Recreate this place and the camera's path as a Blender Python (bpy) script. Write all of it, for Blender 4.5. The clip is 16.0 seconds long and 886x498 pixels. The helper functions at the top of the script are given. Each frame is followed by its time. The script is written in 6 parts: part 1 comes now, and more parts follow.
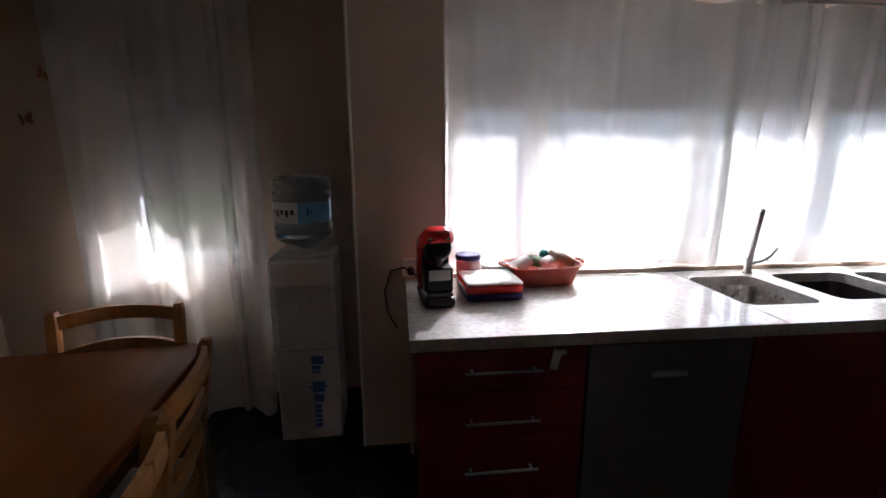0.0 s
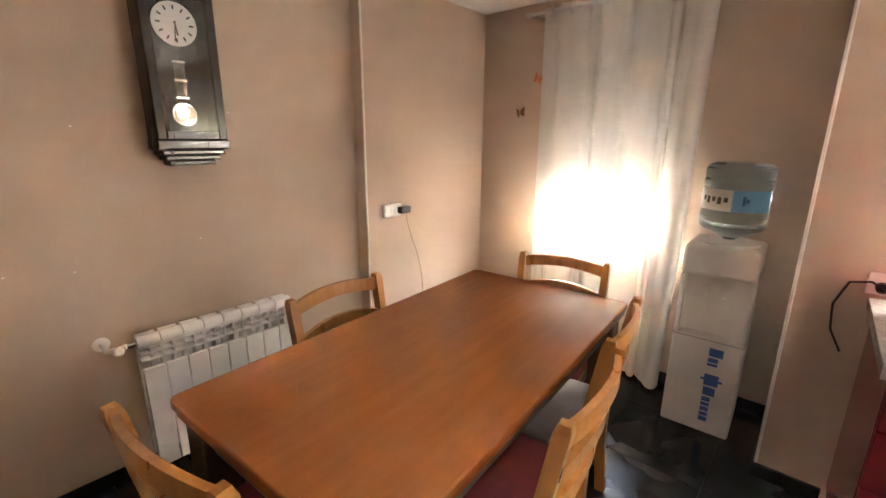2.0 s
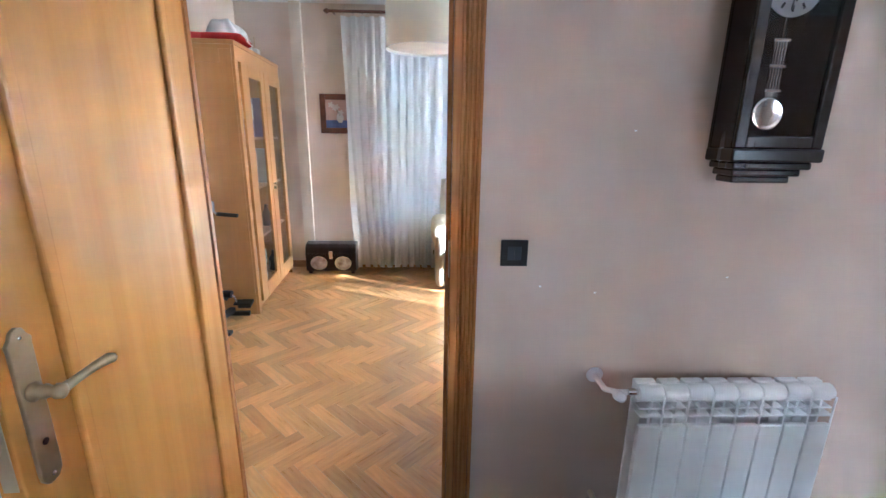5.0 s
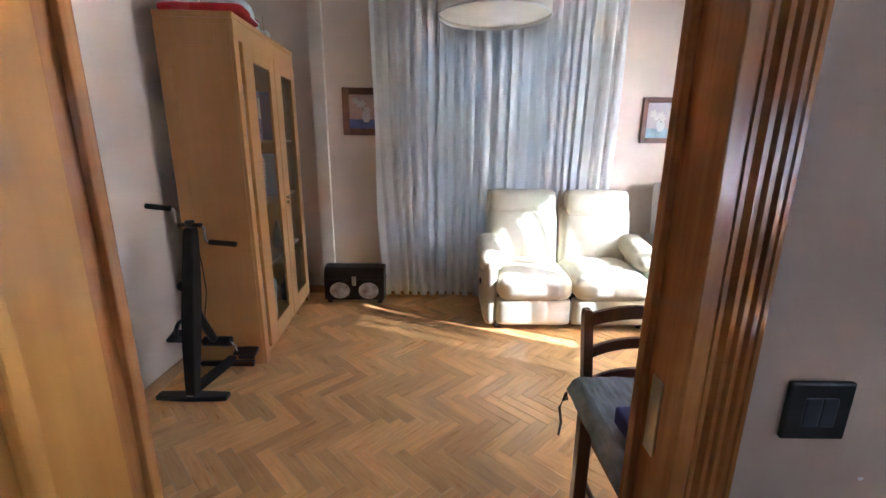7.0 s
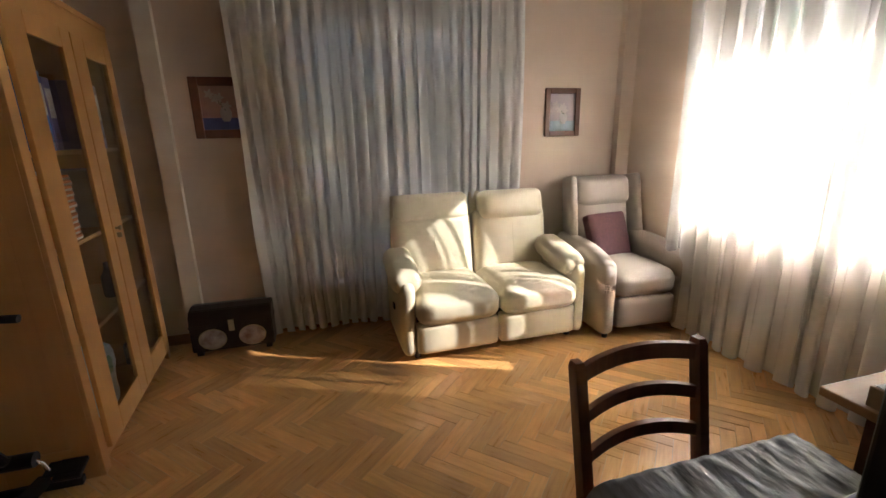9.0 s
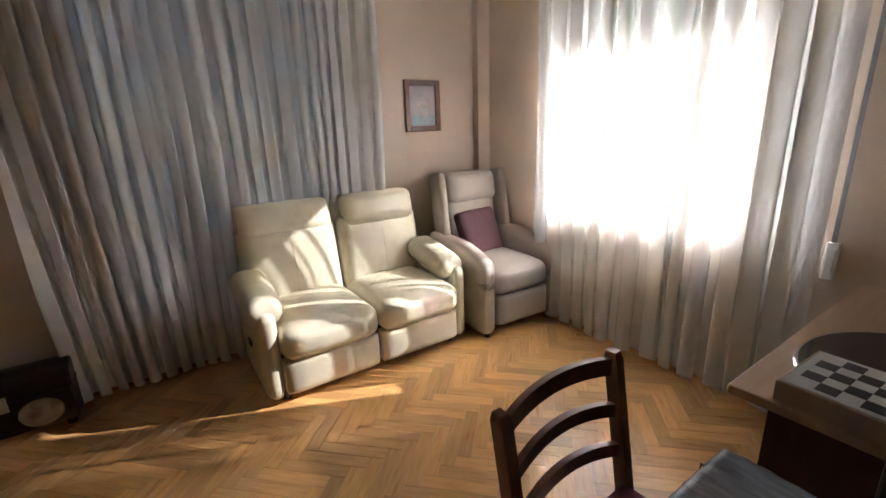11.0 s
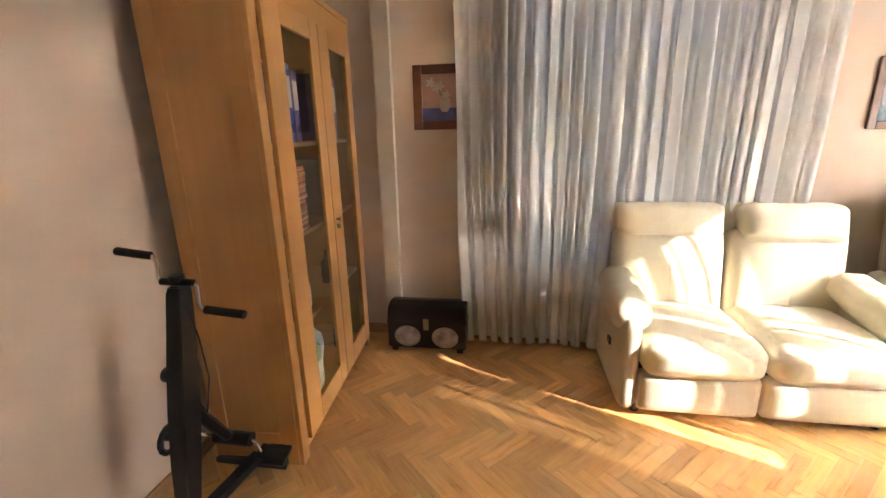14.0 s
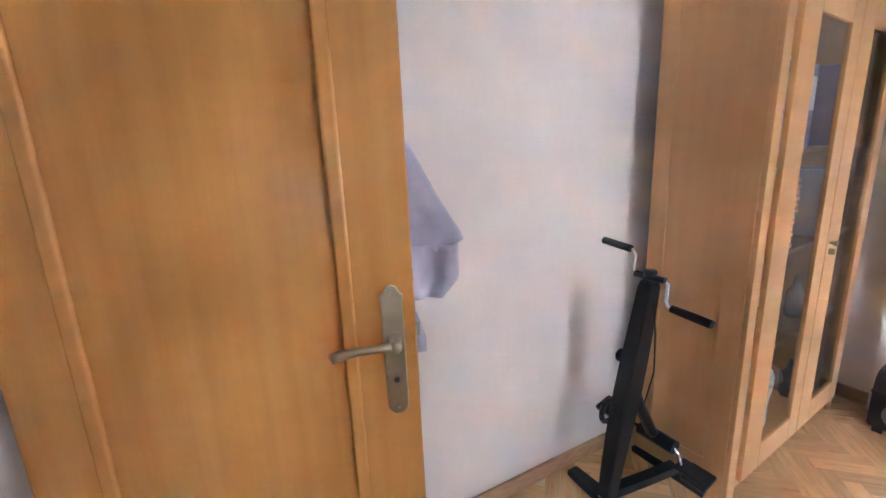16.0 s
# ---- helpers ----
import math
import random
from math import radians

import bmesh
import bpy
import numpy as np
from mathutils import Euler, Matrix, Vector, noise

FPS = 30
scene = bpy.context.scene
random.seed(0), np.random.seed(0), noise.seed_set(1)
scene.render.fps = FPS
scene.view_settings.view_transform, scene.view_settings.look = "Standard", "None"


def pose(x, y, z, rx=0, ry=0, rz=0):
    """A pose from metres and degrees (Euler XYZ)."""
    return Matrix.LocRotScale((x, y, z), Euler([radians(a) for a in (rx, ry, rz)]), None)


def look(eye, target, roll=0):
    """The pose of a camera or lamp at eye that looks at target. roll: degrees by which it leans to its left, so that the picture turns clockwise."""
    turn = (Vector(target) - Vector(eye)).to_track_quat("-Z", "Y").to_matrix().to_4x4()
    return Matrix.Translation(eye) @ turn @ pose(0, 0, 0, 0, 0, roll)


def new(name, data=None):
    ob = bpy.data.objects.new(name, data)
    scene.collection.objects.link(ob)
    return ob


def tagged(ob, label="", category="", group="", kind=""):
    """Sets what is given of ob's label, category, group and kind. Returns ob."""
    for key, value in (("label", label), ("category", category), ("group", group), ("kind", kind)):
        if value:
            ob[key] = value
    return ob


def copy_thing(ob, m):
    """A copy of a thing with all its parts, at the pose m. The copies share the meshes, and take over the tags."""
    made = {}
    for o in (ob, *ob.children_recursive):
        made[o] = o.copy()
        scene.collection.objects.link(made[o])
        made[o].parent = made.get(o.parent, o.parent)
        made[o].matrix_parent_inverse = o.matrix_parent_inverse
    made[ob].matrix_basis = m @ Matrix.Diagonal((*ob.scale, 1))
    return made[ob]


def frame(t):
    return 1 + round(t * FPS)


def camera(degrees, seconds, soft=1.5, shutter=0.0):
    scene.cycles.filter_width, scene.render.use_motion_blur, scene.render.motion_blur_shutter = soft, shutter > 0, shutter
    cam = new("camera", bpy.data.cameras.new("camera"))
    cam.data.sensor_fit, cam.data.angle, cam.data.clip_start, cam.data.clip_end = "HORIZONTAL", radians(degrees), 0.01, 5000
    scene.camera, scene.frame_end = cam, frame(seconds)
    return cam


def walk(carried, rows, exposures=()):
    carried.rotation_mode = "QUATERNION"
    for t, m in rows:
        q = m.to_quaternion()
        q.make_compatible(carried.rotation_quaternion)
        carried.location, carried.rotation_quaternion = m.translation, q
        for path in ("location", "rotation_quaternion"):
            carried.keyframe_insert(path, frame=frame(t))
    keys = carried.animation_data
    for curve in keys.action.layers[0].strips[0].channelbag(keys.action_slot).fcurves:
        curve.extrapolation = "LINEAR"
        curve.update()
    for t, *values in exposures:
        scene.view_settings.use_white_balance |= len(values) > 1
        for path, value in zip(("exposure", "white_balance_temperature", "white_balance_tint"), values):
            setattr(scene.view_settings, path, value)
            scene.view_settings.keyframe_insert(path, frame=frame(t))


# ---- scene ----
cam = camera(91.60, 16.0, soft=1.5)
# seconds, x, y, z, yaw, pitch, roll
ROWS = [
    (0.0, 0.001, 0.000, 1.419, -5.83, -12.45, 0.11),
    (0.5, -0.056, -0.036, 1.424, 7.15, -13.04, 0.21),
    (1.0, -0.086, -0.095, 1.424, 18.17, -13.64, -0.02),
    (1.5, -0.117, -0.168, 1.425, 30.28, -14.16, 0.08),
    (2.0, -0.167, -0.263, 1.419, 41.38, -14.46, -0.40),
    (2.5, -0.222, -0.335, 1.426, 52.84, -14.82, -0.86),
    (3.0, -0.313, -0.411, 1.423, 64.69, -14.98, -0.90),
    (3.5, -0.410, -0.484, 1.429, 73.71, -15.08, -0.02),
    (4.0, -0.507, -0.530, 1.428, 80.86, -15.08, -1.21),
    (4.5, -0.669, -0.547, 1.430, 86.16, -14.98, -1.00),
    (7.0, -1.666, -0.807, 1.423, 90.24, -14.60, -0.48),
    (7.5, -1.853, -0.877, 1.417, 89.45, -14.21, 0.31),
    (8.0, -1.974, -0.937, 1.417, 86.41, -14.46, -0.23),
    (8.5, -2.113, -0.927, 1.411, 81.38, -14.63, 0.38),
    (9.0, -2.221, -0.895, 1.417, 74.46, -14.82, 1.33),
    (9.5, -2.297, -0.837, 1.414, 68.40, -14.96, 2.07),
    (10.0, -2.391, -0.808, 1.416, 61.27, -14.96, 2.82),
    (12.5, -2.680, -0.918, 1.416, 54.04, -16.13, 1.68),
    (13.0, -2.716, -0.988, 1.425, 69.64, -15.93, 1.81),
    (13.5, -2.692, -1.026, 1.441, 85.80, -15.92, 1.84),
    (14.0, -2.683, -1.048, 1.437, 98.96, -15.64, 1.17),
    (14.5, -2.631, -1.071, 1.447, 108.44, -15.36, 2.15),
    (15.0, -2.587, -1.080, 1.449, 121.09, -14.77, 2.67),
    (15.5, -2.565, -1.135, 1.457, 134.84, -14.82, 2.48),
    (16.0, -2.514, -1.188, 1.447, 150.94, -13.17, 2.39),
]
EXPOSURES = [(0.0, 3.4, 5700, 16), (1.0, 4.7, 7200, 18), (1.5, 5.6, 7400, 18), (2.0, 6.9, 6700, 14), (3.0, 6.8, 6600, 12), (3.5, 7.0, 5700, 10), (4.5, 7.05, 4550, 8), (7.0, 5.8, 4800, 12), (7.5, 5.5, 4800, 12), (8.0, 4.85, 5200, 18), (8.5, 4.5, 5700, 16), (9.0, 4.6, 6200, 14), (10.0, 4.55, 6000, 14), (12.5, 4.4, 5700, 20), (13.0, 4.65, 6200, 22), (13.5, 5.35, 6600, 18), (14.0, 5.9, 6300, 16), (15.0, 6.25, 5600, 18), (16.0, 6.75, 4400, 10)]
walk(cam, [(t, pose(x, y, z, 90 + pitch, roll, yaw)) for t, x, y, z, yaw, pitch, roll in ROWS], EXPOSURES)

# ---------------------------------------------------------------- light
TO_SUN = Vector((0.45, 1.0, 0.605)).normalized()
sun_data = bpy.data.lights.new("sun", "SUN")
sun_data.energy, sun_data.angle, sun_data.color = 2.0, radians(0.5), (1.0, 0.94, 0.84)
sun = new("sun", sun_data)
sun.matrix_world = look((0, 0, 0), -TO_SUN)
world = bpy.data.worlds.new("world")
scene.world = world
world.use_nodes = True
wn = world.node_tree.nodes
sky = wn.new("ShaderNodeTexSky")
sky.sky_type, sky.sun_disc = "NISHITA", False
sky.sun_elevation = math.asin(TO_SUN.z)
sky.sun_rotation = math.atan2(TO_SUN.x, TO_SUN.y)
world.node_tree.links.new(sky.outputs[0], wn["Background"].inputs[0])
wn["Background"].inputs[1].default_value = 0.15


# ---------------------------------------------------------------- materials
def mat(name, color, rough=0.5, metal=0.0, vary=0.1, scale=6.0, bump=0.0, bump_scale=60.0, stretch=(1, 1, 1), color2=None,
        coat=0.0, detail=5.0, spread=0.0, rough_vary=0.08, large=0.0, island=False):
    """A surface with two scales of variation: colour drift and fine grain; spread varies it from piece to piece."""
    m = bpy.data.materials.new(name)
    m.use_nodes = True
    n, link = m.node_tree.nodes, m.node_tree.links.new
    b = n["Principled BSDF"]
    co = n.new("ShaderNodeTexCoord")
    mp = n.new("ShaderNodeMapping")
    mp.inputs["Scale"].default_value = stretch
    link(co.outputs["UV" if island else "Object"], mp.inputs["Vector"])
    vec = mp.outputs[0]
    if spread:
        info = n.new("ShaderNodeNewGeometry" if island else "ShaderNodeObjectInfo")
        chance = info.outputs["Random Per Island" if island else "Random"]
        add = n.new("ShaderNodeVectorMath")
        mul = n.new("ShaderNodeMath")
        mul.operation, mul.inputs[1].default_value = "MULTIPLY", 37.0
        link(chance, mul.inputs[0])
        link(vec, add.inputs[0])
        link(mul.outputs[0], add.inputs[1])
        vec = add.outputs[0]
    no = n.new("ShaderNodeTexNoise")
    no.inputs["Scale"].default_value, no.inputs["Detail"].default_value = scale, detail
    link(vec, no.inputs["Vector"])
    ramp = n.new("ShaderNodeValToRGB")
    lo = color2 or [c * (1 - vary) for c in color]
    hi = color if color2 else [min(1, c * (1 + vary)) for c in color]
    ramp.color_ramp.elements[0].position, ramp.color_ramp.elements[1].position = 0.3, 0.7
    ramp.color_ramp.elements[0].color, ramp.color_ramp.elements[1].color = (*lo, 1), (*hi, 1)
    link(no.outputs["Fac"], ramp.inputs[0])
    out = ramp.outputs[0]
    if large:
        big = n.new("ShaderNodeTexNoise")
        big.inputs["Scale"].default_value, big.inputs["Detail"].default_value = 1.3, 3.0
        link(co.outputs["Object"], big.inputs["Vector"])
        mr = n.new("ShaderNodeMapRange")
        mr.inputs["To Min"].default_value, mr.inputs["To Max"].default_value = 1 - large, 1 + large
        link(big.outputs["Fac"], mr.inputs["Value"])
        hs = n.new("ShaderNodeHueSaturation")
        link(mr.outputs[0], hs.inputs["Value"])
        link(out, hs.inputs["Color"])
        out = hs.outputs[0]
    if spread:
        mr = n.new("ShaderNodeMapRange")
        mr.inputs["To Min"].default_value, mr.inputs["To Max"].default_value = 1 - spread, 1 + spread
        link(chance, mr.inputs["Value"])
        hs = n.new("ShaderNodeHueSaturation")
        link(mr.outputs[0], hs.inputs["Value"])
        link(out, hs.inputs["Color"])
        out = hs.outputs[0]
    link(out, b.inputs["Base Color"])
    b.inputs["Metallic"].default_value = metal
    b.inputs["Coat Weight"].default_value = coat
    b.inputs["Coat Roughness"].default_value = 0.12
    rr = n.new("ShaderNodeMapRange")
    rr.inputs["To Min"].default_value, rr.inputs["To Max"].default_value = max(0.02, rough - rough_vary), min(1, rough + rough_vary)
    link(no.outputs["Fac"], rr.inputs["Value"])
    link(rr.outputs[0], b.inputs["Roughness"])
    if bump:
        fine = n.new("ShaderNodeTexNoise")
        fine.inputs["Scale"].default_value, fine.inputs["Detail"].default_value = bump_scale, 4.0
        link(vec, fine.inputs["Vector"])
        bp = n.new("ShaderNodeBump")
        bp.inputs["Strength"].default_value, bp.inputs["Distance"].default_value = bump, 0.004
        link(fine.outputs["Fac"], bp.inputs["Height"])
        link(bp.outputs[0], b.inputs["Normal"])
    return m


def cloth(name, color, see, through_light, weave=900.0):
    """Sheer cloth: part of the light goes straight through, part is scattered through, the rest is reflected."""
    m = bpy.data.materials.new(name)
    m.use_nodes = True
    n, link = m.node_tree.nodes, m.node_tree.links.new
    n.remove(n["Principled BSDF"])
    dif, tra, clear = n.new("ShaderNodeBsdfDiffuse"), n.new("ShaderNodeBsdfTranslucent"), n.new("ShaderNodeBsdfTransparent")
    co, no = n.new("ShaderNodeTexCoord"), n.new("ShaderNodeTexNoise")
    mp = n.new("ShaderNodeMapping")
    mp.inputs["Scale"].default_value = (1, 1, 0.12)
    link(co.outputs["Object"], mp.inputs[0])
    link(mp.outputs[0], no.inputs["Vector"])
    no.inputs["Scale"].default_value, no.inputs["Detail"].default_value = 22.0, 6.0
    mr = n.new("ShaderNodeMapRange")
    mr.inputs["From Min"].default_value, mr.inputs["From Max"].default_value = 0.3, 0.7
    mr.inputs["To Min"].default_value, mr.inputs["To Max"].default_value = see * 0.75, see * 1.25
    link(no.outputs["Fac"], mr.inputs["Value"])
    dif.inputs[0].default_value = (*color, 1)
    tra.inputs[0].default_value = (*color, 1)
    clear.inputs[0].default_value = (0.97, 0.97, 0.97, 1)
    a, b = n.new("ShaderNodeMixShader"), n.new("ShaderNodeMixShader")
    a.inputs[0].default_value = through_light
    link(dif.outputs[0], a.inputs[1])
    link(tra.outputs[0], a.inputs[2])
    link(mr.outputs[0], b.inputs[0])
    link(a.outputs[0], b.inputs[1])
    link(clear.outputs[0], b.inputs[2])
    link(b.outputs[0], n["Material Output"].inputs[0])
    return m


def glass(name, color=(1, 1, 1), rough=0.0, ior=1.45):
    m = bpy.data.materials.new(name)
    m.use_nodes = True
    b = m.node_tree.nodes["Principled BSDF"]
    b.inputs["Base Color"].default_value = (*color, 1)
    b.inputs["Roughness"].default_value, b.inputs["IOR"].default_value = rough, ior
    b.inputs["Transmission Weight"].default_value = 1.0
    return m


PAINT_K = mat("kitchen wall paint", (0.53, 0.405, 0.315), 0.7, vary=0.03, scale=3, bump=0.08, bump_scale=180, large=0.05)
PAINT_L = mat("living room wall paint", (0.72, 0.59, 0.48), 0.75, vary=0.03, scale=3, bump=0.08, bump_scale=180, large=0.05)
CEIL = mat("white ceiling paint", (0.80, 0.78, 0.74), 0.8, vary=0.02, scale=4, bump=0.05, bump_scale=200)
BEAD = mat("white corner bead", (0.80, 0.77, 0.72), 0.4, vary=0.04)
WHITE = mat("white enamel", (0.82, 0.82, 0.80), 0.3, vary=0.02, scale=4)
PLASTIC_W = mat("white plastic", (0.80, 0.80, 0.78), 0.35, vary=0.02, scale=8)
GREY_SH = mat("grey shutter slat", (0.50, 0.50, 0.52), 0.5, vary=0.05)
ALU = mat("white window frame", (0.78, 0.78, 0.78), 0.35, vary=0.03)
ALU_D = mat("brushed aluminium", (0.62, 0.62, 0.62), 0.3, 1.0, vary=0.05, stretch=(1, 20, 1), scale=20)
CHROME = mat("chrome", (0.75, 0.75, 0.75), 0.08, 1.0, vary=0.02, rough_vary=0.03)
STEEL = mat("sink steel", (0.55, 0.53, 0.50), 0.28, 1.0, vary=0.08, scale=30)
BRASS = mat("aged brass", (0.48, 0.40, 0.27), 0.32, 1.0, vary=0.15, scale=18)
TILE_D = mat("dark slate tile", (0.030, 0.032, 0.033), 0.22, vary=0.5, scale=5, bump=0.05, bump_scale=25, spread=0.35, color2=(0.012, 0.013, 0.014), rough_vary=0.12)
GROUT = mat("dark grout", (0.05, 0.05, 0.05), 0.8, vary=0.2)
SKIRT_D = mat("black skirting tile", (0.016, 0.016, 0.017), 0.25, vary=0.3)
OAK = mat("parquet oak", (0.74, 0.415, 0.155), 0.30, vary=0.2, scale=7, stretch=(1, 9, 1), bump=0.06, bump_scale=60, color2=(0.60, 0.31, 0.105), spread=0.20, coat=0.3)
OAK_I = mat("parquet oak far", (0.74, 0.415, 0.155), 0.30, vary=0.2, scale=7, stretch=(1, 9, 1), bump=0.06, bump_scale=60, color2=(0.60, 0.31, 0.105), spread=0.20, coat=0.3, island=True)
OAK_GAP = mat("parquet seam", (0.60, 0.43, 0.25), 0.5, vary=0.2)
OAK_SK = mat("oak skirting", (0.45, 0.25, 0.11), 0.35, vary=0.2, scale=8, stretch=(2, 2, 8), color2=(0.33, 0.17, 0.07))
DOORW = mat("honey door veneer", (0.60, 0.272, 0.052), 0.26, vary=0.2, scale=3, stretch=(9, 9, 0.35), color2=(0.525, 0.222, 0.037), rough_vary=0.02, coat=0.25, bump=0.03, bump_scale=40)
CASING = mat("varnished pine casing", (0.50, 0.21, 0.055), 0.22, vary=0.25, scale=6, stretch=(12, 12, 0.6), color2=(0.36, 0.13, 0.03), coat=0.5)
CABW = mat("beech cabinet veneer", (0.61, 0.315, 0.105), 0.38, vary=0.15, scale=4, stretch=(8, 8, 0.4), rough_vary=0.03, color2=(0.58, 0.29, 0.092), bump=0.03, bump_scale=50)
TABLEW = mat("cherry table veneer", (0.37, 0.120, 0.030), 0.16, vary=0.2, scale=4, stretch=(7, 0.7, 7), rough_vary=0.03, color2=(0.31, 0.098, 0.024), coat=0.35, bump=0.02, bump_scale=40)
TABLE_LEG = mat("dark table leg", (0.09, 0.035, 0.014), 0.35, vary=0.2, scale=5, stretch=(8, 8, 0.7))
CHAIRW = mat("honey chair beech", (0.48, 0.22, 0.065), 0.3, vary=0.2, scale=6, stretch=(6, 6, 1), color2=(0.38, 0.155, 0.042), coat=0.3, spread=0.06)
CHAIRD = mat("dark walnut chair", (0.15, 0.052, 0.022), 0.32, vary=0.25, scale=6, stretch=(6, 6, 1), coat=0.25)
SEATRED = mat("wine red seat cushion", (0.19, 0.018, 0.026), 0.75, vary=0.12, scale=40, bump=0.2, bump_scale=300)
SEATGREY = mat("worn grey seat cover", (0.34, 0.31, 0.33), 0.35, vary=0.1, scale=10)
DKWOOD = mat("dark clock wood", (0.028, 0.014, 0.009), 0.25, vary=0.25, scale=6, stretch=(8, 8, 0.7), coat=0.4)
DIAL = mat("clock dial", (0.80, 0.80, 0.78), 0.35, vary=0.02)
BLACK = mat("black plastic", (0.012, 0.012, 0.013), 0.35, vary=0.2)
BLACKM = mat("black painted steel", (0.014, 0.014, 0.015), 0.32, vary=0.2, scale=20)
RUBBER = mat("black rubber grip", (0.012, 0.012, 0.012), 0.7, vary=0.2, scale=30)
STONE = mat("speckled quartz worktop", (0.62, 0.60, 0.57), 0.16, vary=0.14, scale=55, color2=(0.42, 0.40, 0.38), coat=0.2, detail=8)
REDK = mat("glossy wine red kitchen front", (0.20, 0.012, 0.022), 0.22, vary=0.05, scale=3, coat=0.4)
STEELF = mat("dishwasher steel front", (0.20, 0.20, 0.21), 0.38, 0.6, vary=0.06, scale=6, stretch=(1, 1, 25))
REDP = mat("red plastic", (0.62, 0.022, 0.016), 0.22, vary=0.03, coat=0.3)
REDB = mat("terracotta red basket", (0.50, 0.075, 0.035), 0.45, vary=0.1, scale=12)
BLUEP = mat("navy blue plastic", (0.02, 0.024, 0.17), 0.35, vary=0.05)
BLUEL = mat("blue printed ink", (0.03, 0.12, 0.42), 0.4, vary=0.05)
CYANL = mat("light blue label", (0.20, 0.48, 0.75), 0.4, vary=0.05)
LABELW = mat("white paper", (0.82, 0.82, 0.80), 0.6, vary=0.03)
INK = mat("black ink", (0.02, 0.02, 0.025), 0.5, vary=0.05)
WATERB = glass("blue water bottle", (0.50, 0.66, 0.76), 0.05)
PANE = glass("window glass")
CABGLASS = glass("cabinet glass", (0.96, 0.96, 0.96), ior=1.3)
HANDLE = mat("dull handle metal", (0.36, 0.35, 0.35), 0.35, 1.0, vary=0.06)
CREAM = mat("cream leather", (0.70, 0.635, 0.48), 0.36, vary=0.05, scale=7, bump=0.22, bump_scale=110, color2=(0.62, 0.55, 0.40))
TAUPE = mat("taupe leatherette", (0.44, 0.385, 0.33), 0.42, vary=0.05, scale=7, bump=0.15, bump_scale=140)
PLUM = mat("plum cushion cloth", (0.135, 0.062, 0.07), 0.85, vary=0.12, scale=60, bump=0.3, bump_scale=400)
SHEER = cloth("sheer voile", (0.84, 0.83, 0.80), 0.19, 0.24)
SHEER_R = cloth("denser voile", (0.84, 0.83, 0.80), 0.02, 0.20)
SHEER_A = cloth("eyelet voile", (0.74, 0.73, 0.70), 0.15, 0.10)
SHEER_K = cloth("kitchen voile", (0.74, 0.73, 0.71), 0.15, 0.10)
SHEER_W = cloth("pleated linen voile", (0.90, 0.89, 0.87), 0.05, 0.36)
GREYLILAC = mat("lilac grey jacket cloth", (0.42, 0.36, 0.40), 0.85, vary=0.1, scale=20, bump=0.25, bump_scale=300)
SATIN = mat("grey satin table cover", (0.20, 0.22, 0.25), 0.22, vary=0.35, scale=14, bump=0.9, bump_scale=16, stretch=(1, 3.5, 1))
TRUNKD = mat("dark lacquered chest", (0.020, 0.010, 0.008), 0.3, vary=0.3, scale=9)
SHADE = cloth("cream lamp shade", (0.84, 0.80, 0.70), 0.02, 0.35)
GREEN = mat("green leaves", (0.085, 0.16, 0.035), 0.6, vary=0.35, scale=3)
BARK = mat("bark", (0.12, 0.085, 0.06), 0.85, vary=0.3, scale=8)
LAND = mat("dry pale ground", (0.22, 0.21, 0.14), 0.9, vary=0.2, scale=1.5, large=0.1)
RENDER_W = mat("grey outside render", (0.38, 0.36, 0.32), 0.85, vary=0.05, scale=3, bump=0.1, bump_scale=80)
PAPERO = mat("orange striped boxes", (0.68, 0.24, 0.08), 0.6, vary=0.25, scale=1.5, stretch=(0.3, 0.3, 60))
BINDER_B = mat("blue binder", (0.02, 0.17, 0.62), 0.4, vary=0.08)
BINDER_W = mat("white binder", (0.72, 0.74, 0.76), 0.45, vary=0.05)
BINDER_P = mat("violet grey binder", (0.20, 0.18, 0.42), 0.45, vary=0.08)
GOLDW = mat("gilded brown picture frame", (0.15, 0.055, 0.028), 0.38, vary=0.25, scale=12, coat=0.3)


# ---------------------------------------------------------------- mesh helpers
def part(name, bm, material, parent=None, label="", smooth=False, m=None):
    """Links a bmesh as one mesh object, under a thing or a part."""
    me = bpy.data.meshes.new(name)
    if smooth:
        for f in bm.faces:
            f.smooth = True
    bm.to_mesh(me)
    bm.free()
    me.materials.append(material)
    ob = new(name, me)
    if parent is not None:
        ob.parent = parent
    if m is not None:
        ob.matrix_basis = m
    if label:
        ob["label"] = label
    return ob


def thing(name, m, label, category, group=""):
    ob = new(name)
    ob.empty_display_size = 0.1
    ob.matrix_basis = m
    return tagged(ob, label, category, group)


def box(x0, y0, z0, x1, y1, z1, bevel=0.0, seg=2, bm=None):
    b = bmesh.new()
    bmesh.ops.create_cube(b, size=1.0)
    for v in b.verts:
        v.co = Vector(((x0 + x1) / 2 + v.co.x * (x1 - x0), (y0 + y1) / 2 + v.co.y * (y1 - y0), (z0 + z1) / 2 + v.co.z * (z1 - z0)))
    if bevel:
        bmesh.ops.bevel(b, geom=b.edges[:], offset=bevel, segments=seg, profile=0.5, affect="EDGES")
    return join(bm, b)


def join(bm, other):
    if bm is None:
        return other
    me = bpy.data.meshes.new("tmp")
    other.to_mesh(me)
    other.free()
    bm.from_mesh(me)
    bpy.data.meshes.remove(me)
    return bm


